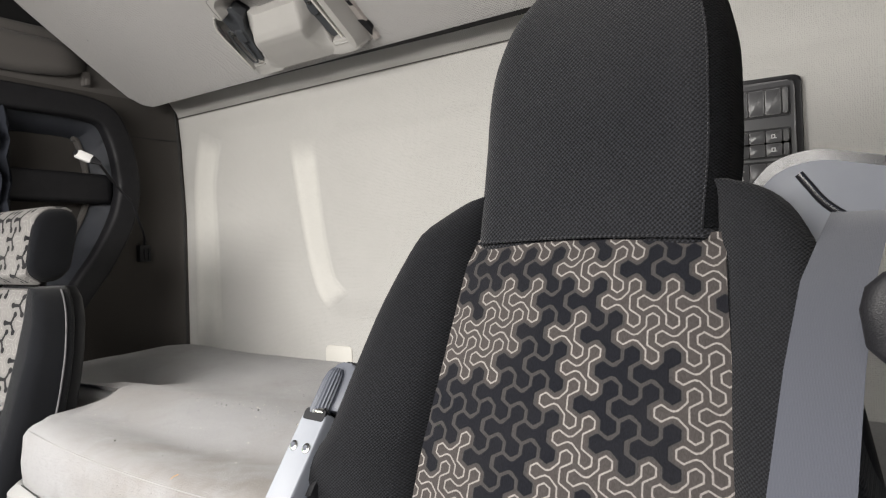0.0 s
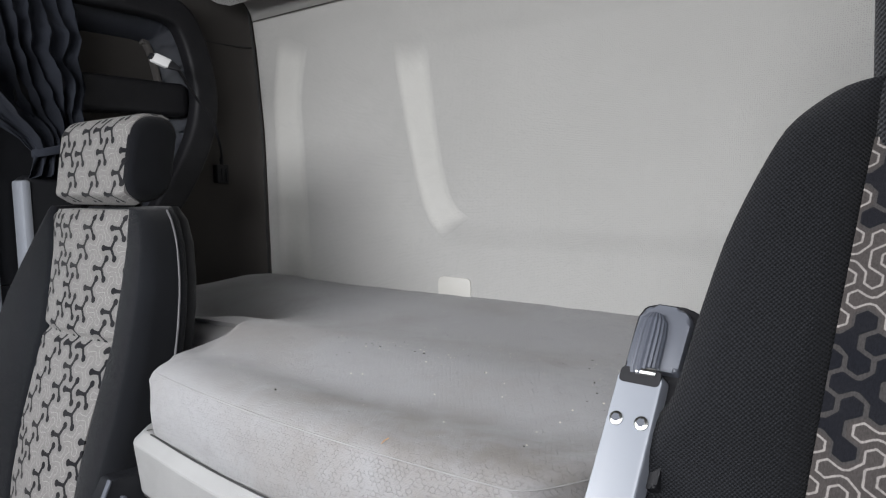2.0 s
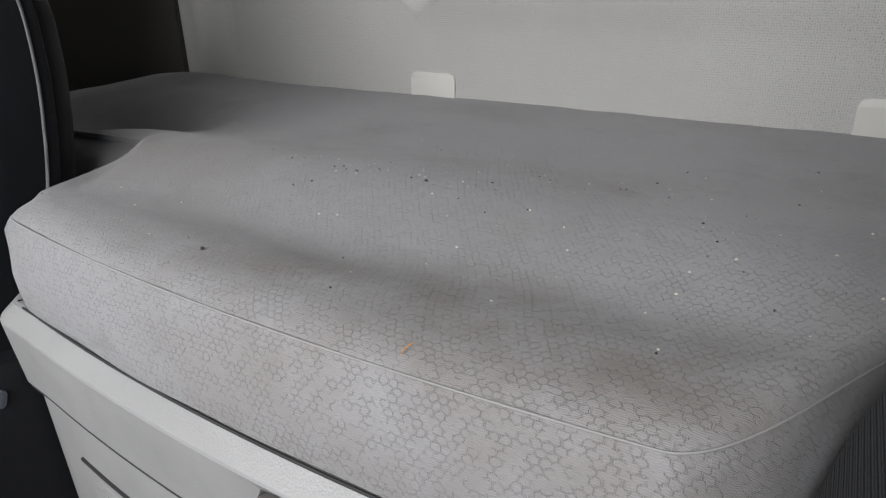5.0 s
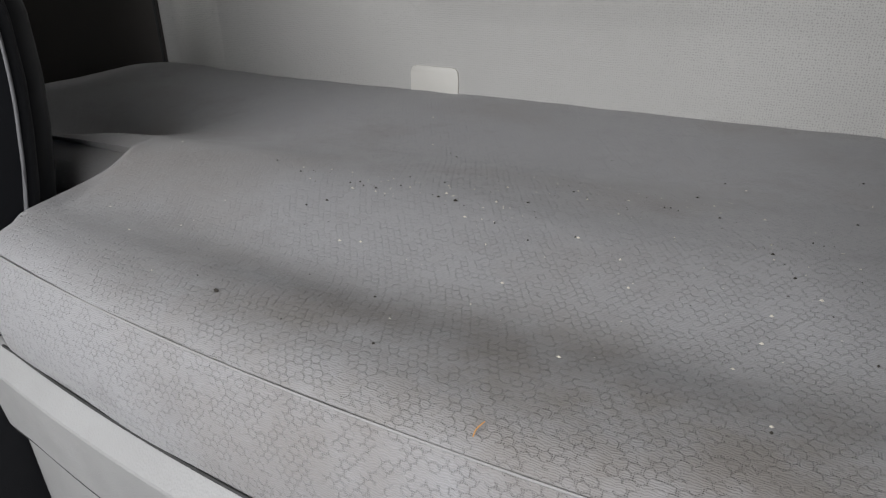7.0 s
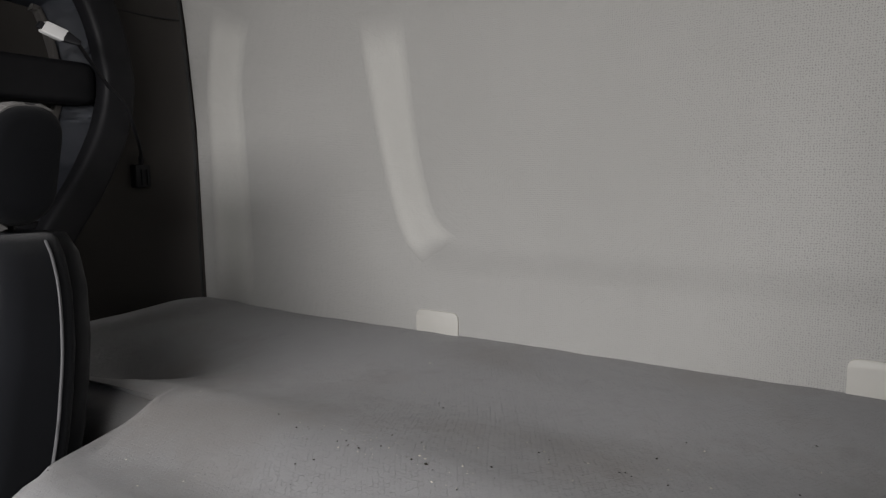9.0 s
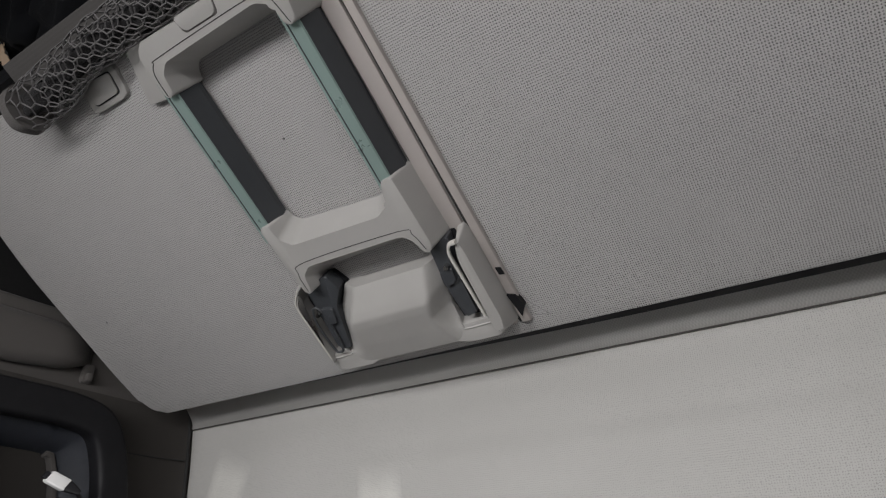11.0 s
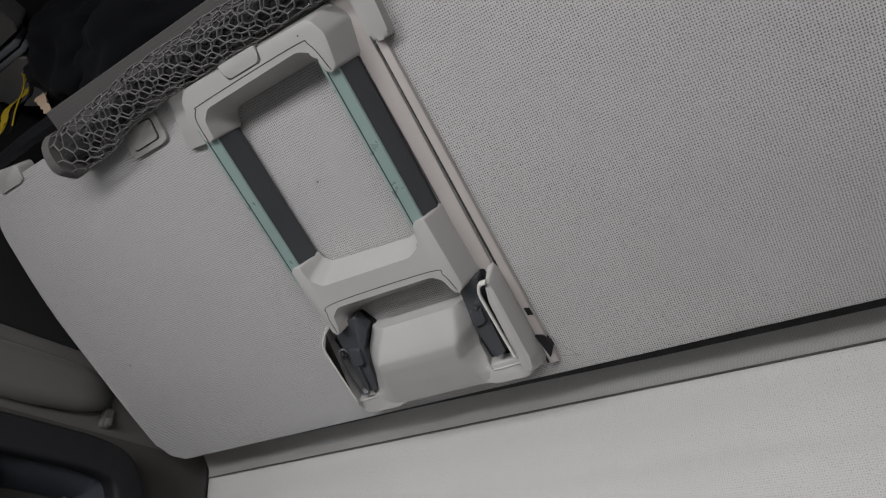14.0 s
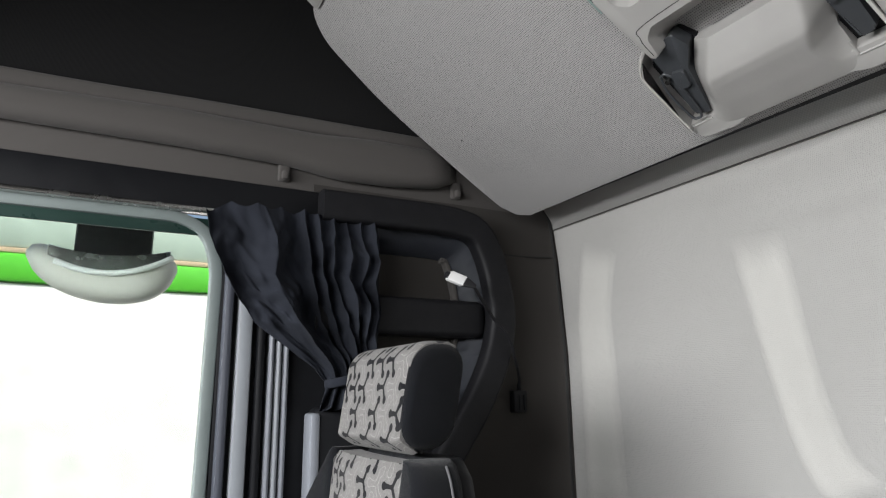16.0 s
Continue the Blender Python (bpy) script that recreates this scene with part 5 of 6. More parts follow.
    back = [[(DRV_X + a * k, driver_back_y(z) + 0.085 + b, z) for a, b in rounded(hw, 0.035, 0.03, 5)] for z, hw, k in ((0.44, 0.27, 1), (0.7, 0.28, 1), (0.9, 0.225, 1), (1.05, 0.19, 1), (1.13, 0.12, 1))]
    part("back_shell", loft(back), M_DARK, seat, "dark plastic back shell", 60)
    # cushion and base
    part("cushion", loft([[(DRV_X + a * k, 0.38 + b * k, z) for a, b in rounded(0.25, 0.25, 0.08, 5)] for z, k in ((0.32, 0.94), (0.34, 1), (0.42, 1), (0.452, 0.94), (0.46, 0.8))]), M_SEATCLOTH, seat, "black cloth seat cushion", 60)
    part("base", box(DRV_X - 0.20, DRV_X + 0.20, 0.20, 0.62, 0.0, 0.33, 0.02), M_DARK, seat, "dark seat base")
    return seat


driver_seat()


def driver_belt():
    """Belt guide on the shoulder, strap in front of it, and the adjuster on the inner side."""
    guide = thing("belt_guide", (0.19, 0.86, 1.12), "silver-grey seat-belt guide with a slot on the seat shoulder", "belt guide")
    put = lambda u, v, w: (u, 0.850 + 0.10 * (u - 0.16) - w, v)
    body = round_corners([(0.108, 1.092), (0.112, 1.120), (0.136, 1.150), (0.168, 1.158), (0.240, 1.142), (0.300, 1.118), (0.305, 1.085), (0.245, 1.088), (0.205, 1.096), (0.175, 1.085)], 0.014, 5)
    part("rim", prism([(u - 0.004, v + 0.010) for u, v in body], -0.045, 0.008, put, 0.010, 4), M_GLOSS, guide, "black backing")
    part("body", prism(body, -0.030, 0.014, put, 0.013, 5), M_GUIDE, guide, "")
    slot = smooth_path([(0.153, 1.146, 0), (0.160, 1.136, 0), (0.172, 1.120, 0), (0.190, 1.106, 0), (0.206, 1.099, 0)], 4)
    bm = sweep([put(p.x, p.y, 0.0135) for p in slot], rounded(0.0038, 0.003, 0.0028, 3), (0, -1, 0))
    part("slot", bm, M_GLOSS, guide, "black curved belt slot")
    strap = thing("seat_belt", (0.20, 0.80, 0.45), "grey seat-belt webbing hanging from the guide", "seat belt")
    rings = []
    for z, x, y, hw, tw in ((1.112, 0.196, 0.836, 0.020, 0.05), (1.097, 0.194, 0.806, 0.022, 0.05), (1.06, 0.187, 0.722, 0.022, 0.03), (1.01, 0.184, 0.650, 0.021, 0.0), (0.95, 0.181, 0.600, 0.021, -0.02), (0.90, 0.178, 0.560, 0.021, -0.04), (0.80, 0.18, 0.53, 0.023, -0.05), (0.47, 0.19, 0.50, 0.023, -0.05)):
        rings.append([(x + a, y + b + tw * a, z) for a, b in ((-hw, 0), (0, -0.0012), (hw, 0), (hw, 0.0016), (0, 0.0004), (-hw, 0.0016))])
    part("webbing", loft(rings), M_STRAP, strap)
    part("dark_sleeve", loft([[(0.232 + a * k, 0.622 + b, z) for a, b in rounded(0.028, 0.014, 0.012, 4)] for z, k in ((1.022, 0.6), (1.030, 0.9), (1.050, 1.0), (1.062, 0.9), (1.070, 0.6))]), M_BLACK, strap, "black rubber sleeve")
    adj = thing("belt_adjuster", (-0.29, 0.69, 0.7), "silver-grey belt height adjuster beside the driver seat", "belt adjuster")

    def at(u, v, w):
        """u to the right, v up along its lean, w out towards the front and the aisle."""
        base = Vector((-0.2685, 0.662, 0.901))
        right, upw = Vector((0.99, -0.06, 0.0)).normalized(), Vector((0.03, 0.56, 0.82)).normalized()
        out = right.cross(upw).normalized()
        return base + right * u + upw * v + out * w

    bm = prism(round_corners([(-0.021, -0.36), (0.019, -0.36), (0.0165, 0.029), (-0.0165, 0.029)], [0, 0, 0.006, 0.006]), -0.014, 0.006, at, 0.003)
    body = part("arm", bm, M_BELTGREY, adj, "")
    for u in (-0.0095, 0.0095):
        part("screw", prism([(u + a, -0.010 + b) for a, b in circle(0.0055, 14)], 0.004, 0.0078, at, 0.0015), M_STEEL, body, "bright screw head")
        part("screw_slot", prism([(u + a * 0.5, -0.010 + b * 0.5) for a, b in circle(0.0065, 6)], 0.0060, 0.0082, at), M_LINER, body)
    part("plate", prism(round_corners([(-0.018, 0.034), (0.022, 0.034), (0.024, 0.086), (-0.016, 0.088)], [0.004, 0.004, 0.014, 0.012]), -0.020, -0.004, at, 0.004), M_GUIDE, adj)
    part("plate_rim", prism(round_corners([(-0.0225, 0.028), (0.028, 0.028), (0.030, 0.091), (-0.022, 0.093)], [0.004, 0.004, 0.016, 0.014]), -0.028, -0.014, at, 0.003), M_BLACK, adj)
    rings = []
    for v, k in ((0.030, 0.9), (0.034, 1.0), (0.066, 0.98), (0.076, 0.85), (0.082, 0.5)):
        rings.append([at(-0.003 + a * k, v - 0.004, -0.002 + b * k) for a, b in [(0.0115 * math.cos(2 * math.pi * i / 40) * (1 + (0.05 if i % 2 else -0.05)), 0.0105 * math.sin(2 * math.pi * i / 40) * (1 + (0.05 if i % 2 else -0.05))) for i in range(40)]])
    part("knob", loft(rings), M_LINER, adj, "ribbed grey knob", 20)
    part("pin", tube([at(-0.004, 0.0285, 0.003), at(0.011, 0.0285, 0.003)], 0.005, 10, steps=0), M_STEEL, adj, "bright steel pin")
    part("pin_well", prism(round_corners([(-0.0155, 0.018), (0.0155, 0.018), (0.0155, 0.030), (-0.0155, 0.030)], 0.004), 0.0, 0.0066, at), M_BLACK, adj)
    part("bracket", prism(round_corners([(0.012, -0.05), (0.024, -0.05), (0.026, 0.030), (0.012, 0.030)], 0.004), -0.030, -0.010, at, 0.003), M_BLACK, adj, "black mounting bracket")


driver_belt()

PAS_X = -1.345


def passenger_back_y(z):
    return interp(z, [(0.40, 0.635), (0.55, 0.662), (0.65, 0.688), (0.807, 0.742), (0.95, 0.782), (1.05, 0.800), (1.2, 0.826)])


def passenger_seat():
    seat = thing("passenger_seat", (PAS_X, 0.45, 0.0), "passenger seat in pale patterned cloth with black velour sides", "seat")

    def insert_half(z):
        return interp(z, [(0.40, 0.110), (0.50, 0.116), (0.65, 0.121), (0.807, 0.129), (0.95, 0.139), (1.03, 0.145)])

    def insert_shift(z):
        return interp(z, [(0.45, 0.028), (0.807, 0.020), (1.03, -0.018)])

    def face(z0, z1):
        def fn(a, b):
            z = z0 + b * (z1 - z0)
            dip = 0.008 * (1 - step(0, 0.014, z - z0)) + 0.008 * (1 - step(0, 0.014, z1 - z))
            return (PAS_X + insert_shift(z) + a * insert_half(z), passenger_back_y(z) - 0.012 * (1 - a * a) + dip - 0.004, z)
        return fn

    printed_panel("back_insert", M_PASSENGER, seat, face(0.806, 1.030), 0.275, 0.235, 0.0215, 0.50, 2.2, 0.0018, (0, 0.04, 0), clumped=False, label="pale speckled cloth with black three-armed figures")
    printed_panel("lower_insert", M_PASSENGER, seat, face(0.42, 0.806), 0.26, 0.40, 0.0215, 0.50, 5.7, 0.0018, (0, 0.04, 0), clumped=False)
    # bolsters
    for sgn in (-1, 1):
        rows = []
        outer = [(1.036, 0.160), (1.030, 0.178), (1.010, 0.198), (0.97, 0.222), (0.91, 0.248), (0.86, 0.263), (0.81, 0.273), (0.72, 0.288), (0.60, 0.282), (0.48, 0.252), (0.42, 0.22)]
        for z, xo in outer:
            xi = insert_half(z) - 0.006 + sgn * insert_shift(z)
            yb = passenger_back_y(z)
            fwd = interp(z, [(0.42, 0.035), (0.62, 0.055), (0.85, 0.040), (1.036, 0.004)])
            w, cx = max(0.008, (xo - xi) / 2), (xo + xi) / 2
            ring = []
            for a, b in rounded(w, 0.034, min(0.020, w * 0.95), 6):
                f = (a / w + 1) / 2
                ring.append((PAS_X + sgn * (cx + a), yb + 0.026 + b - (0.62 * fwd * math.sin(max(0.0, f) ** 1.7 * math.pi * 0.75) if b < 0 else 0), z))
            rows.append(ring)
        part("bolster", loft(rows), M_VELOUR, seat, "black velour side bolster", 60)
        line = [(PAS_X + sgn * (xo + 0.001), passenger_back_y(z) + 0.036, z) for z, xo in outer[1:]]
        part("piping", tube(line[:-2], 0.0019, 6), M_PIPING, seat, "thin pale piping", 60)
    shell = [[(PAS_X + a, passenger_back_y(z) + 0.068 + b, z) for a, b in rounded(hw - 0.022, 0.024, 0.022, 5)] for z, hw in ((0.40, 0.21), (0.48, 0.255), (0.6, 0.282), (0.72, 0.288), (0.81, 0.273), (0.86, 0.263), (0.91, 0.248), (0.97, 0.222), (1.01, 0.196), (1.034, 0.16))]
    part("back_shell", loft(shell), M_DARK, seat, "dark back shell", 60)
    # headrest: the print wraps over its top, velour ends
    hx, hy, hz = PAS_X - 0.032, passenger_back_y(1.124) + 0.040, 1.124

    def head(a, b):
        run = b * 0.212
        if run < 0.125:
            p, q = -0.0485 + 0.030 * (1 - step(-0.012, 0.022, run)), -0.084 + run + 0.004 * (1 - step(0.0, 0.02, run))
        elif run < 0.181:
            ang = (run - 0.125) / 0.056 * math.pi / 2
            p, q = -0.0115 - 0.037 * math.cos(ang), 0.043 + 0.0375 * math.sin(ang)
        else:
            p, q = -0.0115 + (run - 0.181), 0.0805
        end = 1 - 0.10 * step(0.90, 1.0, abs(a)) - 0.004 * noise.noise((a * 3, b * 4, 1.0))
        return (hx + a * 0.133, hy + p * end + 0.16 * q, hz + q * (1 - 0.05 * step(0.90, 1.0, abs(a))))
    printed_panel("headrest_front", M_PASSENGER, seat, head, 0.27, 0.20, 0.0215, 0.50, 9.1, 0.0018, (0, 0.012, -0.006), clumped=False)
    rows = []
    for x, k in ((-0.137, 0.80), (-0.133, 0.92), (-0.124, 0.975), (0.0, 0.98), (0.110, 0.985), (0.124, 0.975), (0.135, 0.93), (0.142, 0.84), (0.145, 0.70)):
        rows.append([(hx + x, hy + a * k + 0.16 * (b - 0.001), hz + (b - 0.001) * k) for a, b in rounded(0.047, 0.081, 0.040, 6)])
    part("headrest", loft(rows), M_VELOUR, seat, "black velour headrest sides", 60)
    for x in (-0.06, 0.06):
        part("headrest_post", tube([(hx + x, passenger_back_y(1.0) + 0.07, 0.99), (hx + x, passenger_back_y(1.08) + 0.06, 1.08)], 0.007, 8, steps=0), M_BLACK, seat)
    # cushion
    def cushion(a, b):
        y = 0.16 + b * 0.52
        return (PAS_X + a * 0.20, y, 0.470 + 0.030 * b - 0.012 * a - 0.008 * a * a)
    printed_panel("cushion_insert", M_CUSHION, seat, cushion, 0.40, 0.52, 0.0150, 0.50, 4.4, 0.0030, (0, 0, -0.03), clumped=False, label="dark patterned seat cushion cloth")
    part("cushion", loft([[(PAS_X + a * k, 0.41 + b * k, z) for a, b in rounded(0.27, 0.27, 0.07, 5)] for z, k in ((0.30, 0.95), (0.33, 1), (0.43, 1), (0.460, 0.95), (0.466, 0.85))]), M_VELOUR, seat, "black velour cushion", 60)
    part("base", box(PAS_X - 0.22, PAS_X + 0.22, 0.22, 0.66, 0.0, 0.31, 0.02), M_DARK, seat, "dark seat base")
    # side bracket and trim towards the aisle
    put = lambda u, v, w: (-1.052 + w + 0.10 * (u - 0.6), u - 0.012, v)
    plate = round_corners([(0.585, 0.38), (0.80, 0.38), (0.80, 0.638), (0.672, 0.645), (0.659, 0.646), (0.637, 0.606), (0.626, 0.585), (0.612, 0.548), (0.600, 0.50)], 0.006)
    bracket = part("side_bracket", prism(plate, -0.02, 0.011, put, 0.003), M_DARK, seat, "dark plastic recliner cover")
    edge = [(0.656, 0.647), (0.637, 0.606), (0.625, 0.585), (0.611, 0.552), (0.617, 0.546), (0.630, 0.573), (0.640, 0.607), (0.658, 0.646)]
    part("bracket_edge", prism(round_corners(edge, 0.0015), 0.004, 0.0132, put, 0.002), M_GUIDE, bracket, "grey-blue edge strip")
    part("bracket_stud", prism(round_corners([(0.663, 0.601), (0.671, 0.597), (0.677, 0.616), (0.669, 0.620)], 0.003), 0.009, 0.016, put, 0.002), M_LINER, bracket)
    flat = lambda u, v, w: (-1.04 + w, u, v)
    trim = round_corners([(0.24, 0.28), (0.74, 0.28), (0.74, 0.500), (0.69, 0.507), (0.632, 0.526), (0.602, 0.526), (0.555, 0.503), (0.537, 0.496), (0.49, 0.465), (0.24, 0.40)], 0.010)
    panel = part("side_trim", prism(trim, -0.10, 0.0, flat, 0.004, 3), M_DARK, seat, "dark side trim")
    part("trim_rib", prism(round_corners([(0.640, 0.470), (0.676, 0.486), (0.676, 0.500), (0.672, 0.500), (0.671, 0.489), (0.638, 0.474)], 0.001), -0.002, 0.002, flat, 0.001), M_DARK, panel)
    # lighter pieces paint the light caught along the trim's top edge
    low = round_corners([(0.43, 0.415), (0.49, 0.462), (0.535, 0.494), (0.557, 0.503), (0.557, 0.510), (0.540, 0.508), (0.48, 0.470), (0.43, 0.43)], 0.006)
    bm = prism(low, -0.055, 0.002, flat, 0.003)
    prism([(0.556, 0.500), (0.604, 0.524), (0.603, 0.5285), (0.556, 0.5065)], -0.006, 0.002, flat, 0.002, 2, bm)
    part("lit_trim_top", bm, M_GUIDE, seat, "grey-blue top face of the side trim, its light painted in")
    return seat


passenger_seat()


def belt_buckle():
    ob = thing("belt_buckle", (-1.12, 0.57, 0.47), "black belt buckle with a red release button", "belt buckle")
    fwd = Vector((-0.217, -0.551, 0.806)).normalized()
    side = Vector((0.431, 0.687, 0.585)).normalized()
    top = fwd.cross(side).normalized()
    base = Vector((-1.107, 0.587, 0.496))

    def at(a, b, c):
        return base + side * a + fwd * b + top * c

    part("body", loft([[at(a * k, b, c * k) for a, c in rounded(0.0245, 0.013, 0.006, 4)] for b, k in ((-0.060, 0.8), (-0.03, 1.0), (0.022, 1.0), (0.026, 0.96))]), M_BLACK, ob)
    part("release_button", loft([[at(a * k, b, c * k) for a, c in rounded(0.0255, 0.0115, 0.004, 4)] for b, k in ((0.024, 1.0), (0.036, 1.0), (0.039, 0.93))]), M_RED, ob, "bright red release button")
    part("tongue_slot", box(-0.016, 0.016, -0.0040, 0.0040, 0.030, 0.0402, 0, 1, lambda x, y, z: at(x, z, y + 0.003)), M_BLACK, ob)
    part("stalk", tube([at(0, -0.05, 0), at(0, -0.09, 0), base + Vector((0.0, 0.06, -0.10))], 0.014, 8), M_BLACK, ob)


belt_buckle()

# ---- small things on the walls ----


def switch_panel():
    ob = thing("switch_panel", (0.03, Y_BACK - 0.015, 1.28), "dark bunk switch panel with rows of rocker buttons", "control panel")
    y = Y_BACK - 0.030
    put = lambda u, v, w: (u, y + 0.012 - w, v)
    part("bezel", prism(round_corners([(-0.075, 1.135), (0.098, 1.135), (0.095, 1.365), (-0.078, 1.368)], 0.012), -0.02, 0.006, put, 0.004), M_BLACK, ob, "black bezel")
    face = part("face", prism(round_corners([(-0.068, 1.142), (0.088, 1.142), (0.086, 1.357), (-0.070, 1.360)], 0.010), 0.0, 0.010, put, 0.003), M_PANEL, ob, "grey panel face")
    rows = ((1.302, 1.344, 1), (1.256, 1.276, 0), (1.234, 1.254, 0), (1.190, 1.222, 1), (1.150, 1.182, 1))
    for z0, z1, tall in rows:
        part("well", prism(round_corners([(-0.062, z0 - 0.004), (0.080, z0 - 0.004), (0.080, z1 + 0.004), (-0.062, z1 + 0.004)], 0.004), 0.009, 0.0108, put), M_BLACK, face)
        for k in range(5):
            x0 = -0.058 + k * 0.0252
            btn = part("button", prism(round_corners([(x0, z0), (x0 + 0.0236, z0), (x0 + 0.0236, z1), (x0, z1)], 0.002), 0.0105, 0.0145, put, 0.0015), M_PANEL, face)
            if (k, tall) in ((2, 1), (4, 0), (2, 0)):
                for dz in ((0.3, 0.75) if tall else (0.5,)):
                    zc = z0 + (z1 - z0) * dz
                    for a, b, c, d in ((0.008, 0.016, -0.0035, -0.0022), (0.008, 0.0095, -0.0022, 0.003), (0.0125, 0.014, -0.0022, 0.003), (0.0095, 0.014, 0.002, 0.0032)):
                        part("marking", prism([(x0 + a, zc + c), (x0 + b, zc + c), (x0 + b, zc + d), (x0 + a, zc + d)], 0.0144, 0.0149, put), M_MARK, btn)
        part("knurl", prism(round_corners([(0.069, z0), (0.077, z0), (0.077, z1), (0.069, z1)], 0.002), 0.0105, 0.016, put, 0.002), M_PANEL, face)
    return ob


switch_panel()


def reading_lamp():
    ob = thing("reading_lamp", (0.235, Y_BACK, 1.54), "small white reading lamp on the rear wall", "lamp")
    part("mount", box(0.232, 0.275, Y_BACK - 0.05, Y_BACK + 0.01, 1.50, 1.58, 0.010), M_BLACK, ob)
    part("head", loft([[(0.236 + a * k, Y_BACK - 0.055 + b * k, z) for a, b in rounded(0.018, 0.016, 0.012, 4)] for z, k in ((1.506, 0.7), (1.512, 1.0), (1.548, 1.0), (1.560, 0.8), (1.566, 0.4))]), M_WHITE, ob, "white lamp head")
    return ob


reading_lamp()


def usb_cable():
    ob = thing("usb_cable", (-1.65, 1.22, 1.33), "black cable with a white USB connector hung on the niche frame", "cable")
    d = Vector((0.05, 0.050, -0.034)).normalized()
    p0 = Vector((-1.600, 1.074, 1.380))
    side, up = Vector((0, 0.5, 0.85)).normalized(), Vector((1, 0, 0))
    def ring(b, hx, hy, r):
        c = p0 + d * b
        return [c + side * a + up * e for a, e in rounded(hx, hy, r, 3)]
    part("shell", loft([ring(0.0, 0.0100, 0.007, 0.003), ring(0.003, 0.0118, 0.008, 0.003), ring(0.036, 0.0122, 0.008, 0.003), ring(0.039, 0.0110, 0.007, 0.003)]), M_WHITE, ob, "glossy white connector shell")
    part("plug", loft([ring(-0.008, 0.007, 0.004, 0.001), ring(0.004, 0.007, 0.004, 0.001)]), M_BLACK, ob)
    part("boot", loft([ring(0.034, 0.012, 0.008, 0.004), ring(0.046, 0.010, 0.007, 0.004), ring(0.066, 0.005, 0.004, 0.003)]), M_BLACK, ob)
    end = p0 + d * 0.062
    pts = [end, (-1.612, 1.191, 1.297), (-1.614, 1.237, 1.251), (-1.632, 1.264, 1.205), (-1.685, 1.310, 1.165), (-1.703, 1.322, 1.135)]
    part("cord", tube(pts, 0.0038, 8), M_BLACK, ob)
    bm = bmesh.new()
    add_box(bm, X_LEFT - 0.002, X_LEFT + 0.022, 1.304, 1.342, 1.080, 1.132, 0.004)
    part("plug_block", bm, M_BLACK, ob, "black plug block on the panel")
    part("plug_pin", tube([(-1.706, 1.324, 1.128), (-1.706, 1.324, 1.150)], 0.0055, 8, steps=0), M_DARK, ob)
    for k in range(2):
        part("plug_rib", box(X_LEFT + 0.020, X_LEFT + 0.026, 1.316 + 0.014 * k, 1.320 + 0.014 * k, 1.086, 1.122, 0.001), M_DARK, ob)
    return ob


usb_cable()


def curtain():
    ob = thing("curtain", (X_LEFT + 0.05, 0.76, 1.50), "dark navy gathered curtain tied to the pillar", "curtain")
    nu, nv = 170, 70

    def cloth(u, v):
        left = interp(v, [(0, 0.566), (0.14, 0.576), (0.38, 0.600), (0.64, 0.672), (0.90, 0.796), (1, 0.824)])
        right = interp(v, [(0, 0.930), (0.6, 0.934), (0.85, 0.925), (1, 0.908)])
        y = left + (right - left) * u
        belly = math.sin(min(1, v * 1.05) * math.pi)
        turns = 3.3 * u if u < 0.5 else 1.65 + (u - 0.5) * 11.5
        phase = 2 * math.pi * turns + 1.7 * noise.noise((u * 3.5, v * 2.2, 0)) + v * 1.2
        ridge = 1 - 2 * abs(math.sin(phase / 2)) ** 0.8
        amp = (0.016 + 0.016 * belly) * (1.0 - 0.45 * step(0.45, 0.6, u)) * (0.8 + 0.6 * noise.noise((u * 4, v * 1.3, 7)))
        crush = 0.022 * noise.noise((u * 7, v * 6, 4)) + 0.008 * noise.noise((u * 21, v * 15, 9))
        hollow = 0.030 * math.exp(-((u - 0.55) / 0.09) ** 2 - ((v - 0.66) / 0.20) ** 2)
        swag = math.exp(-((u - 0.30) / 0.16) ** 2) * math.sin(min(1.0, v / 0.85) * math.pi)
        x = X_LEFT + 0.066 + amp * ridge + crush * (0.4 + belly) + 0.020 * belly + 0.020 * swag - hollow
        z = 1.506 - v * 0.363 - 0.026 * math.exp(-(u / 0.06) ** 2) * (1 - v) - 0.010 * abs(math.sin(u * 23)) * (1 - v)
        return (x, y + 0.010 * noise.noise((u * 5, v * 4, 2)) * belly, z - 0.014 * swag)

    part("drape", sheet(cloth, nu, nv, (-0.003, 0, 0)), M_CURTAIN, ob, "", 70)

    def tail(u, v):
        spread = 0.085 + 0.04 * v
        y = 0.866 + (u - 0.5) * spread
        z = 1.160 - v * 0.055 - 0.012 * abs(math.sin(u * 17))
        x = X_LEFT + 0.072 + (0.006 + 0.012 * v) * math.sin(u * 34 + 2 * v)
        return (x, y, z)

    part("tail", sheet(tail, 70, 16, (-0.003, 0, 0)), M_CURTAIN, ob, "", 70)
    loop = [(X_LEFT + 0.070 + 0.034 * math.cos(a), 0.866 + 0.046 * math.sin(a), 1.156 + 0.010 * math.sin(a)) for a in [2 * math.pi * k / 16 for k in range(17)]]
    part("tie_band", sweep(loop, rounded(0.004, 0.009, 0.003, 2), caps=False), M_CURTAIN, ob)
    return ob


curtain()

# ---- outside the window ----


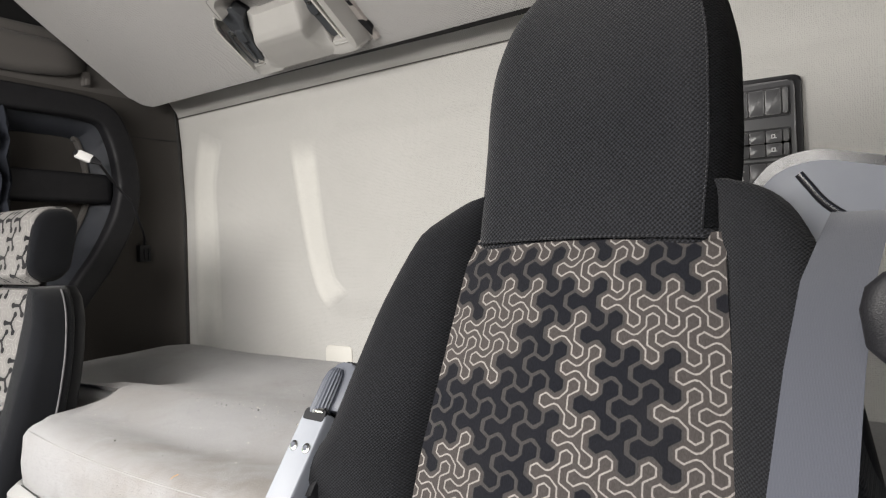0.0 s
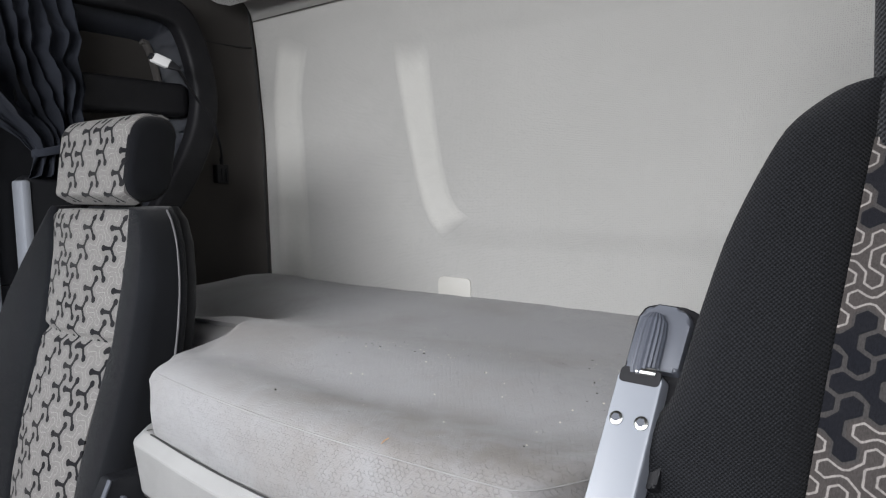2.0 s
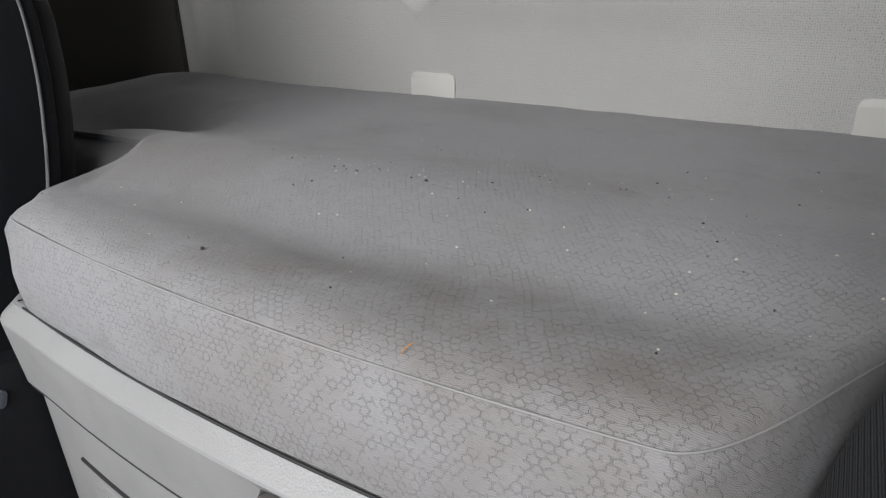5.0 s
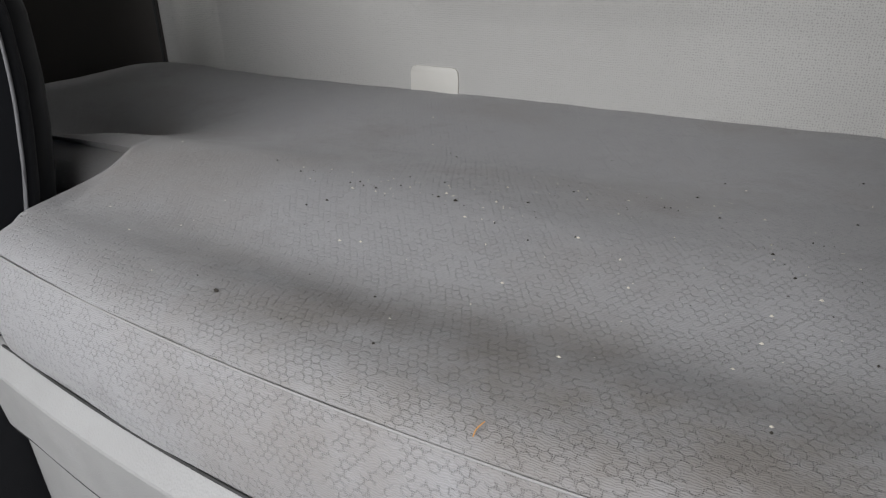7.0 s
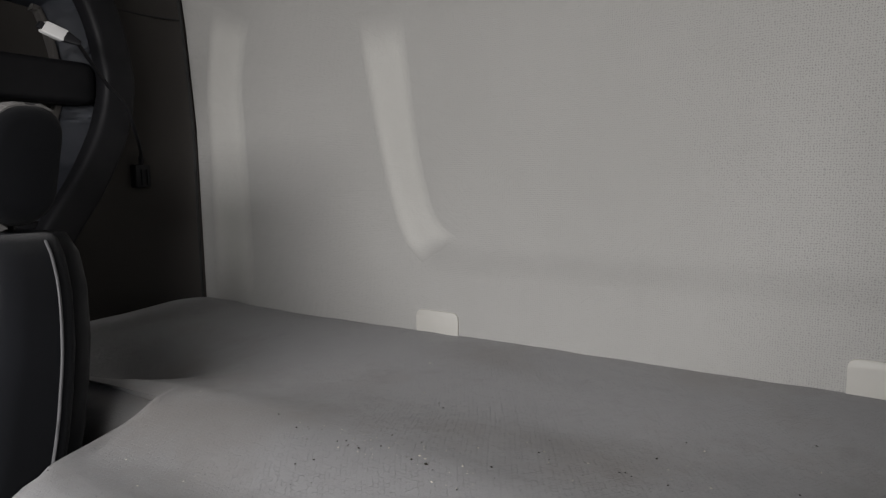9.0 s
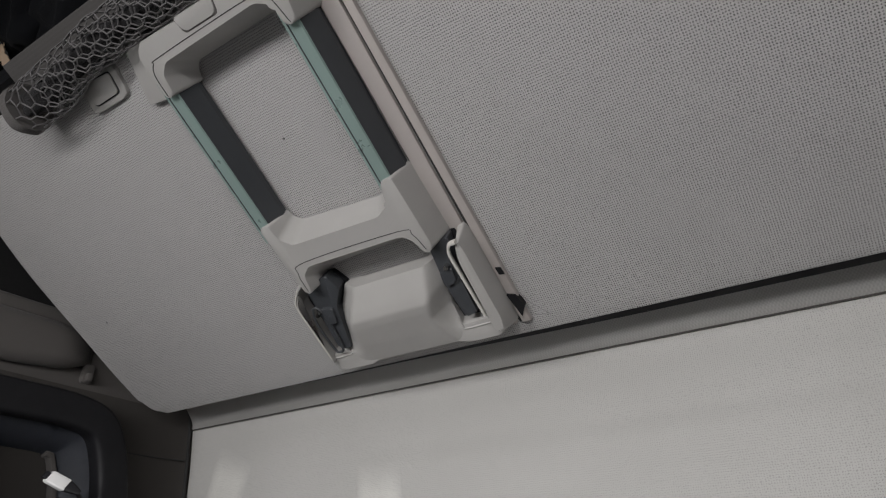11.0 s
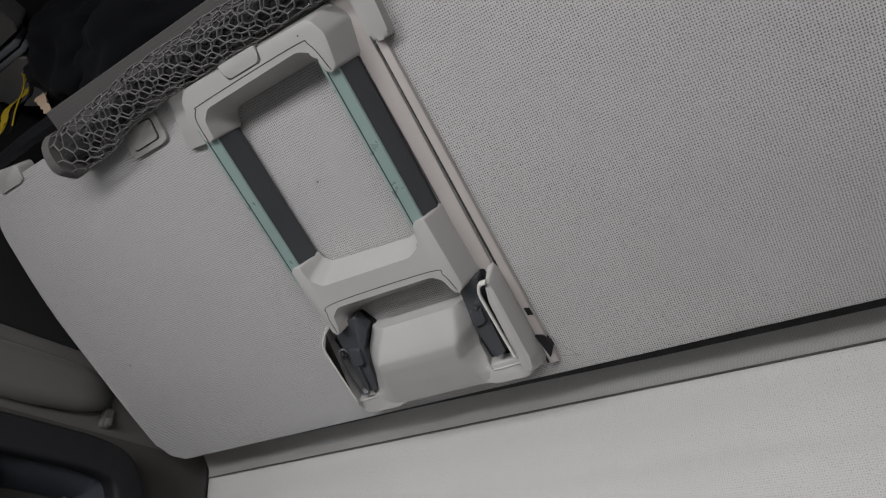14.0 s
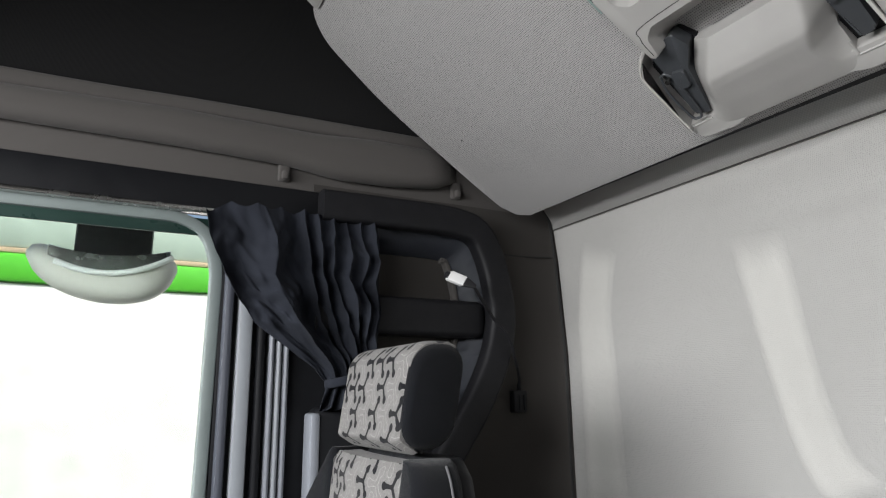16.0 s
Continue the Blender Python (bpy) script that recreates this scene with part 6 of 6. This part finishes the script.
def outside():
    van = thing("neighbouring_lorry", (-5.2, 0.5, -1.4), "white lorry body with a bright green band", "lorry")
    part("body", box(-7.0, -4.6, -9.0, 9.0, -0.55, 1.752, 0.03), M_OUTWHITE, van, "white box body")
    part("green_band", box(-7.02, -4.58, -9.02, 9.02, 1.752, 1.913, 0.02), M_GREEN, van, "bright green band")
    part("trim_strip", box(-7.01, -4.59, -9.01, 9.01, 1.913, 1.945, 0.01), M_CREAM, van, "brownish strip over the band")
    part("roof_edge", box(-7.0, -4.6, -9.0, 9.0, 1.945, 2.16, 0.02), M_MINT, van, "pale mint roof edge")
    wheel = lambda y: loft([[(x, y + 0.48 * k * math.cos(2 * math.pi * i / 28), -0.92 + 0.48 * k * math.sin(2 * math.pi * i / 28)) for i in range(28)] for x, k in ((-4.95, 0.95), (-4.92, 1.0), (-4.68, 1.0), (-4.65, 0.95))])
    for y in (-4.0, -2.8, 4.5):
        part("wheel", wheel(y), M_BLACK, van)
    mirror = thing("kerb_mirror", (-2.05, 0.41, 1.50), "pale curved kerb mirror housing outside above the window", "mirror")
    rings = []
    for k in range(25):
        y = 0.238 + k * 0.330 / 24
        f = (y - 0.403) / 0.165
        end = math.sqrt(max(0.03, 1 - abs(f) ** 6))
        lo, hi = 1.350 + 0.050 * f * f - 0.016 * f, 1.458 + 0.038 * f * f
        mid, half = (lo + hi) / 2, (hi - lo) / 2 * end
        rings.append([(-2.13 + a, y, mid + b) for a, b in rounded(0.066 * end, half, 0.042, 5)])
    part("housing", loft(rings), M_TAG, mirror, "pale grey mirror housing", 60)
    rim = [(-2.062 + 0.010 * math.cos((y - 0.43) * 9), y, 1.408 + 0.050 * ((y - 0.40) / 0.15) ** 2) for y in [0.300 + 0.025 * k for k in range(11)]]
    part("mirror_rim", tube(rim, 0.007, 8), M_OUTWHITE, mirror, "bright white rim line")
    shade = lambda u, v, w: (-2.070 + w, u, v)
    low = [(y, 1.414 + 0.050 * ((y - 0.40) / 0.15) ** 2) for y in [0.285 + 0.026 * k for k in range(11)]]
    high = [(y, 1.452 + 0.030 * ((y - 0.403) / 0.165) ** 2) for y in [0.545 - 0.026 * k for k in range(11)]]
    part("mirror_glass", prism(low + high, 0.0, 0.010, shade, 0.002), M_STEEL, mirror, "curved mirror glass")
    part("arm", box(-2.125, X_LEFT - 0.030, 0.400, 0.440, 1.600, 1.640, 0.008), M_DARK, mirror)
    part("bracket", box(-2.125, -2.085, 0.335, 0.505, 1.440, 1.70, 0.012), M_DARK, mirror, "dark arm holding the mirror")


outside()

# ---- crumbs on the mattress ----


def crumbs():
    rng = random.Random(5)
    ob = thing("crumbs", (-0.6, 1.0, 0.815), "scattered pale and dark crumbs on the mattress", "crumbs", kind="stuff")
    pale, dark = bmesh.new(), bmesh.new()

    def add(bm, x, y, r):
        z = bed_top(x, y)
        stretch = rng.uniform(0.6, 1.6)
        pts = [(x + r * stretch, y, z), (x, y + r, z), (x - r * stretch, y, z), (x, y - r, z)]
        vs = [bm.verts.new(p) for p in pts] + [bm.verts.new((x, y, z + r * 1.1)), bm.verts.new((x, y, z - r))]
        for i in range(4):
            bm.faces.new((vs[i], vs[(i + 1) % 4], vs[4]))
            bm.faces.new((vs[(i + 1) % 4], vs[i], vs[5]))

    for cx, cy, sx, sy, n in ((-0.76, 0.932, 0.06, 0.018, 40), (-0.66, 0.915, 0.06, 0.016, 30), (-0.55, 1.06, 0.05, 0.02, 26), (-0.40, 0.90, 0.05, 0.05, 24), (-0.55, 1.02, 0.10, 0.05, 26), (-0.40, 0.90, 0.08, 0.07, 30), (-0.62, 0.80, 0.30, 0.10, 40), (-0.45, 1.15, 0.25, 0.12, 20), (-0.60, 0.90, 0.30, 0.14, 150)):
        for _ in range(n):
            x, y = rng.gauss(cx, sx), rng.gauss(cy, sy)
            if bed_front(x) + 0.05 < y < 1.38:
                add(dark if rng.random() < 0.45 else pale, x, y, rng.choice((0.0004, 0.0005, 0.0007, 0.0012)))
    for x, y in ((-0.744, 0.715), (-0.669, 0.920)):
        add(dark, x, y, 0.0017)
    for x, y in ((-0.475, 1.076), (-0.404, 0.743), (-0.546, 1.035)):
        add(pale, x, y, 0.0010)
    tagged(part("pale_crumbs", pale, M_CRUMB, ob, "pale crumbs"), kind="stuff")
    tagged(part("dark_crumbs", dark, M_CRUMBDARK, ob, "dark crumbs"), kind="stuff")
    straw = part("straw", tube([(-0.529, 0.672, 0.8112), (-0.529, 0.676, 0.8130), (-0.527, 0.681, 0.8145)], 0.0004, 5), M_ORANGE, None, "tiny orange straw on the mattress")
    tagged(straw, category="straw")


crumbs()
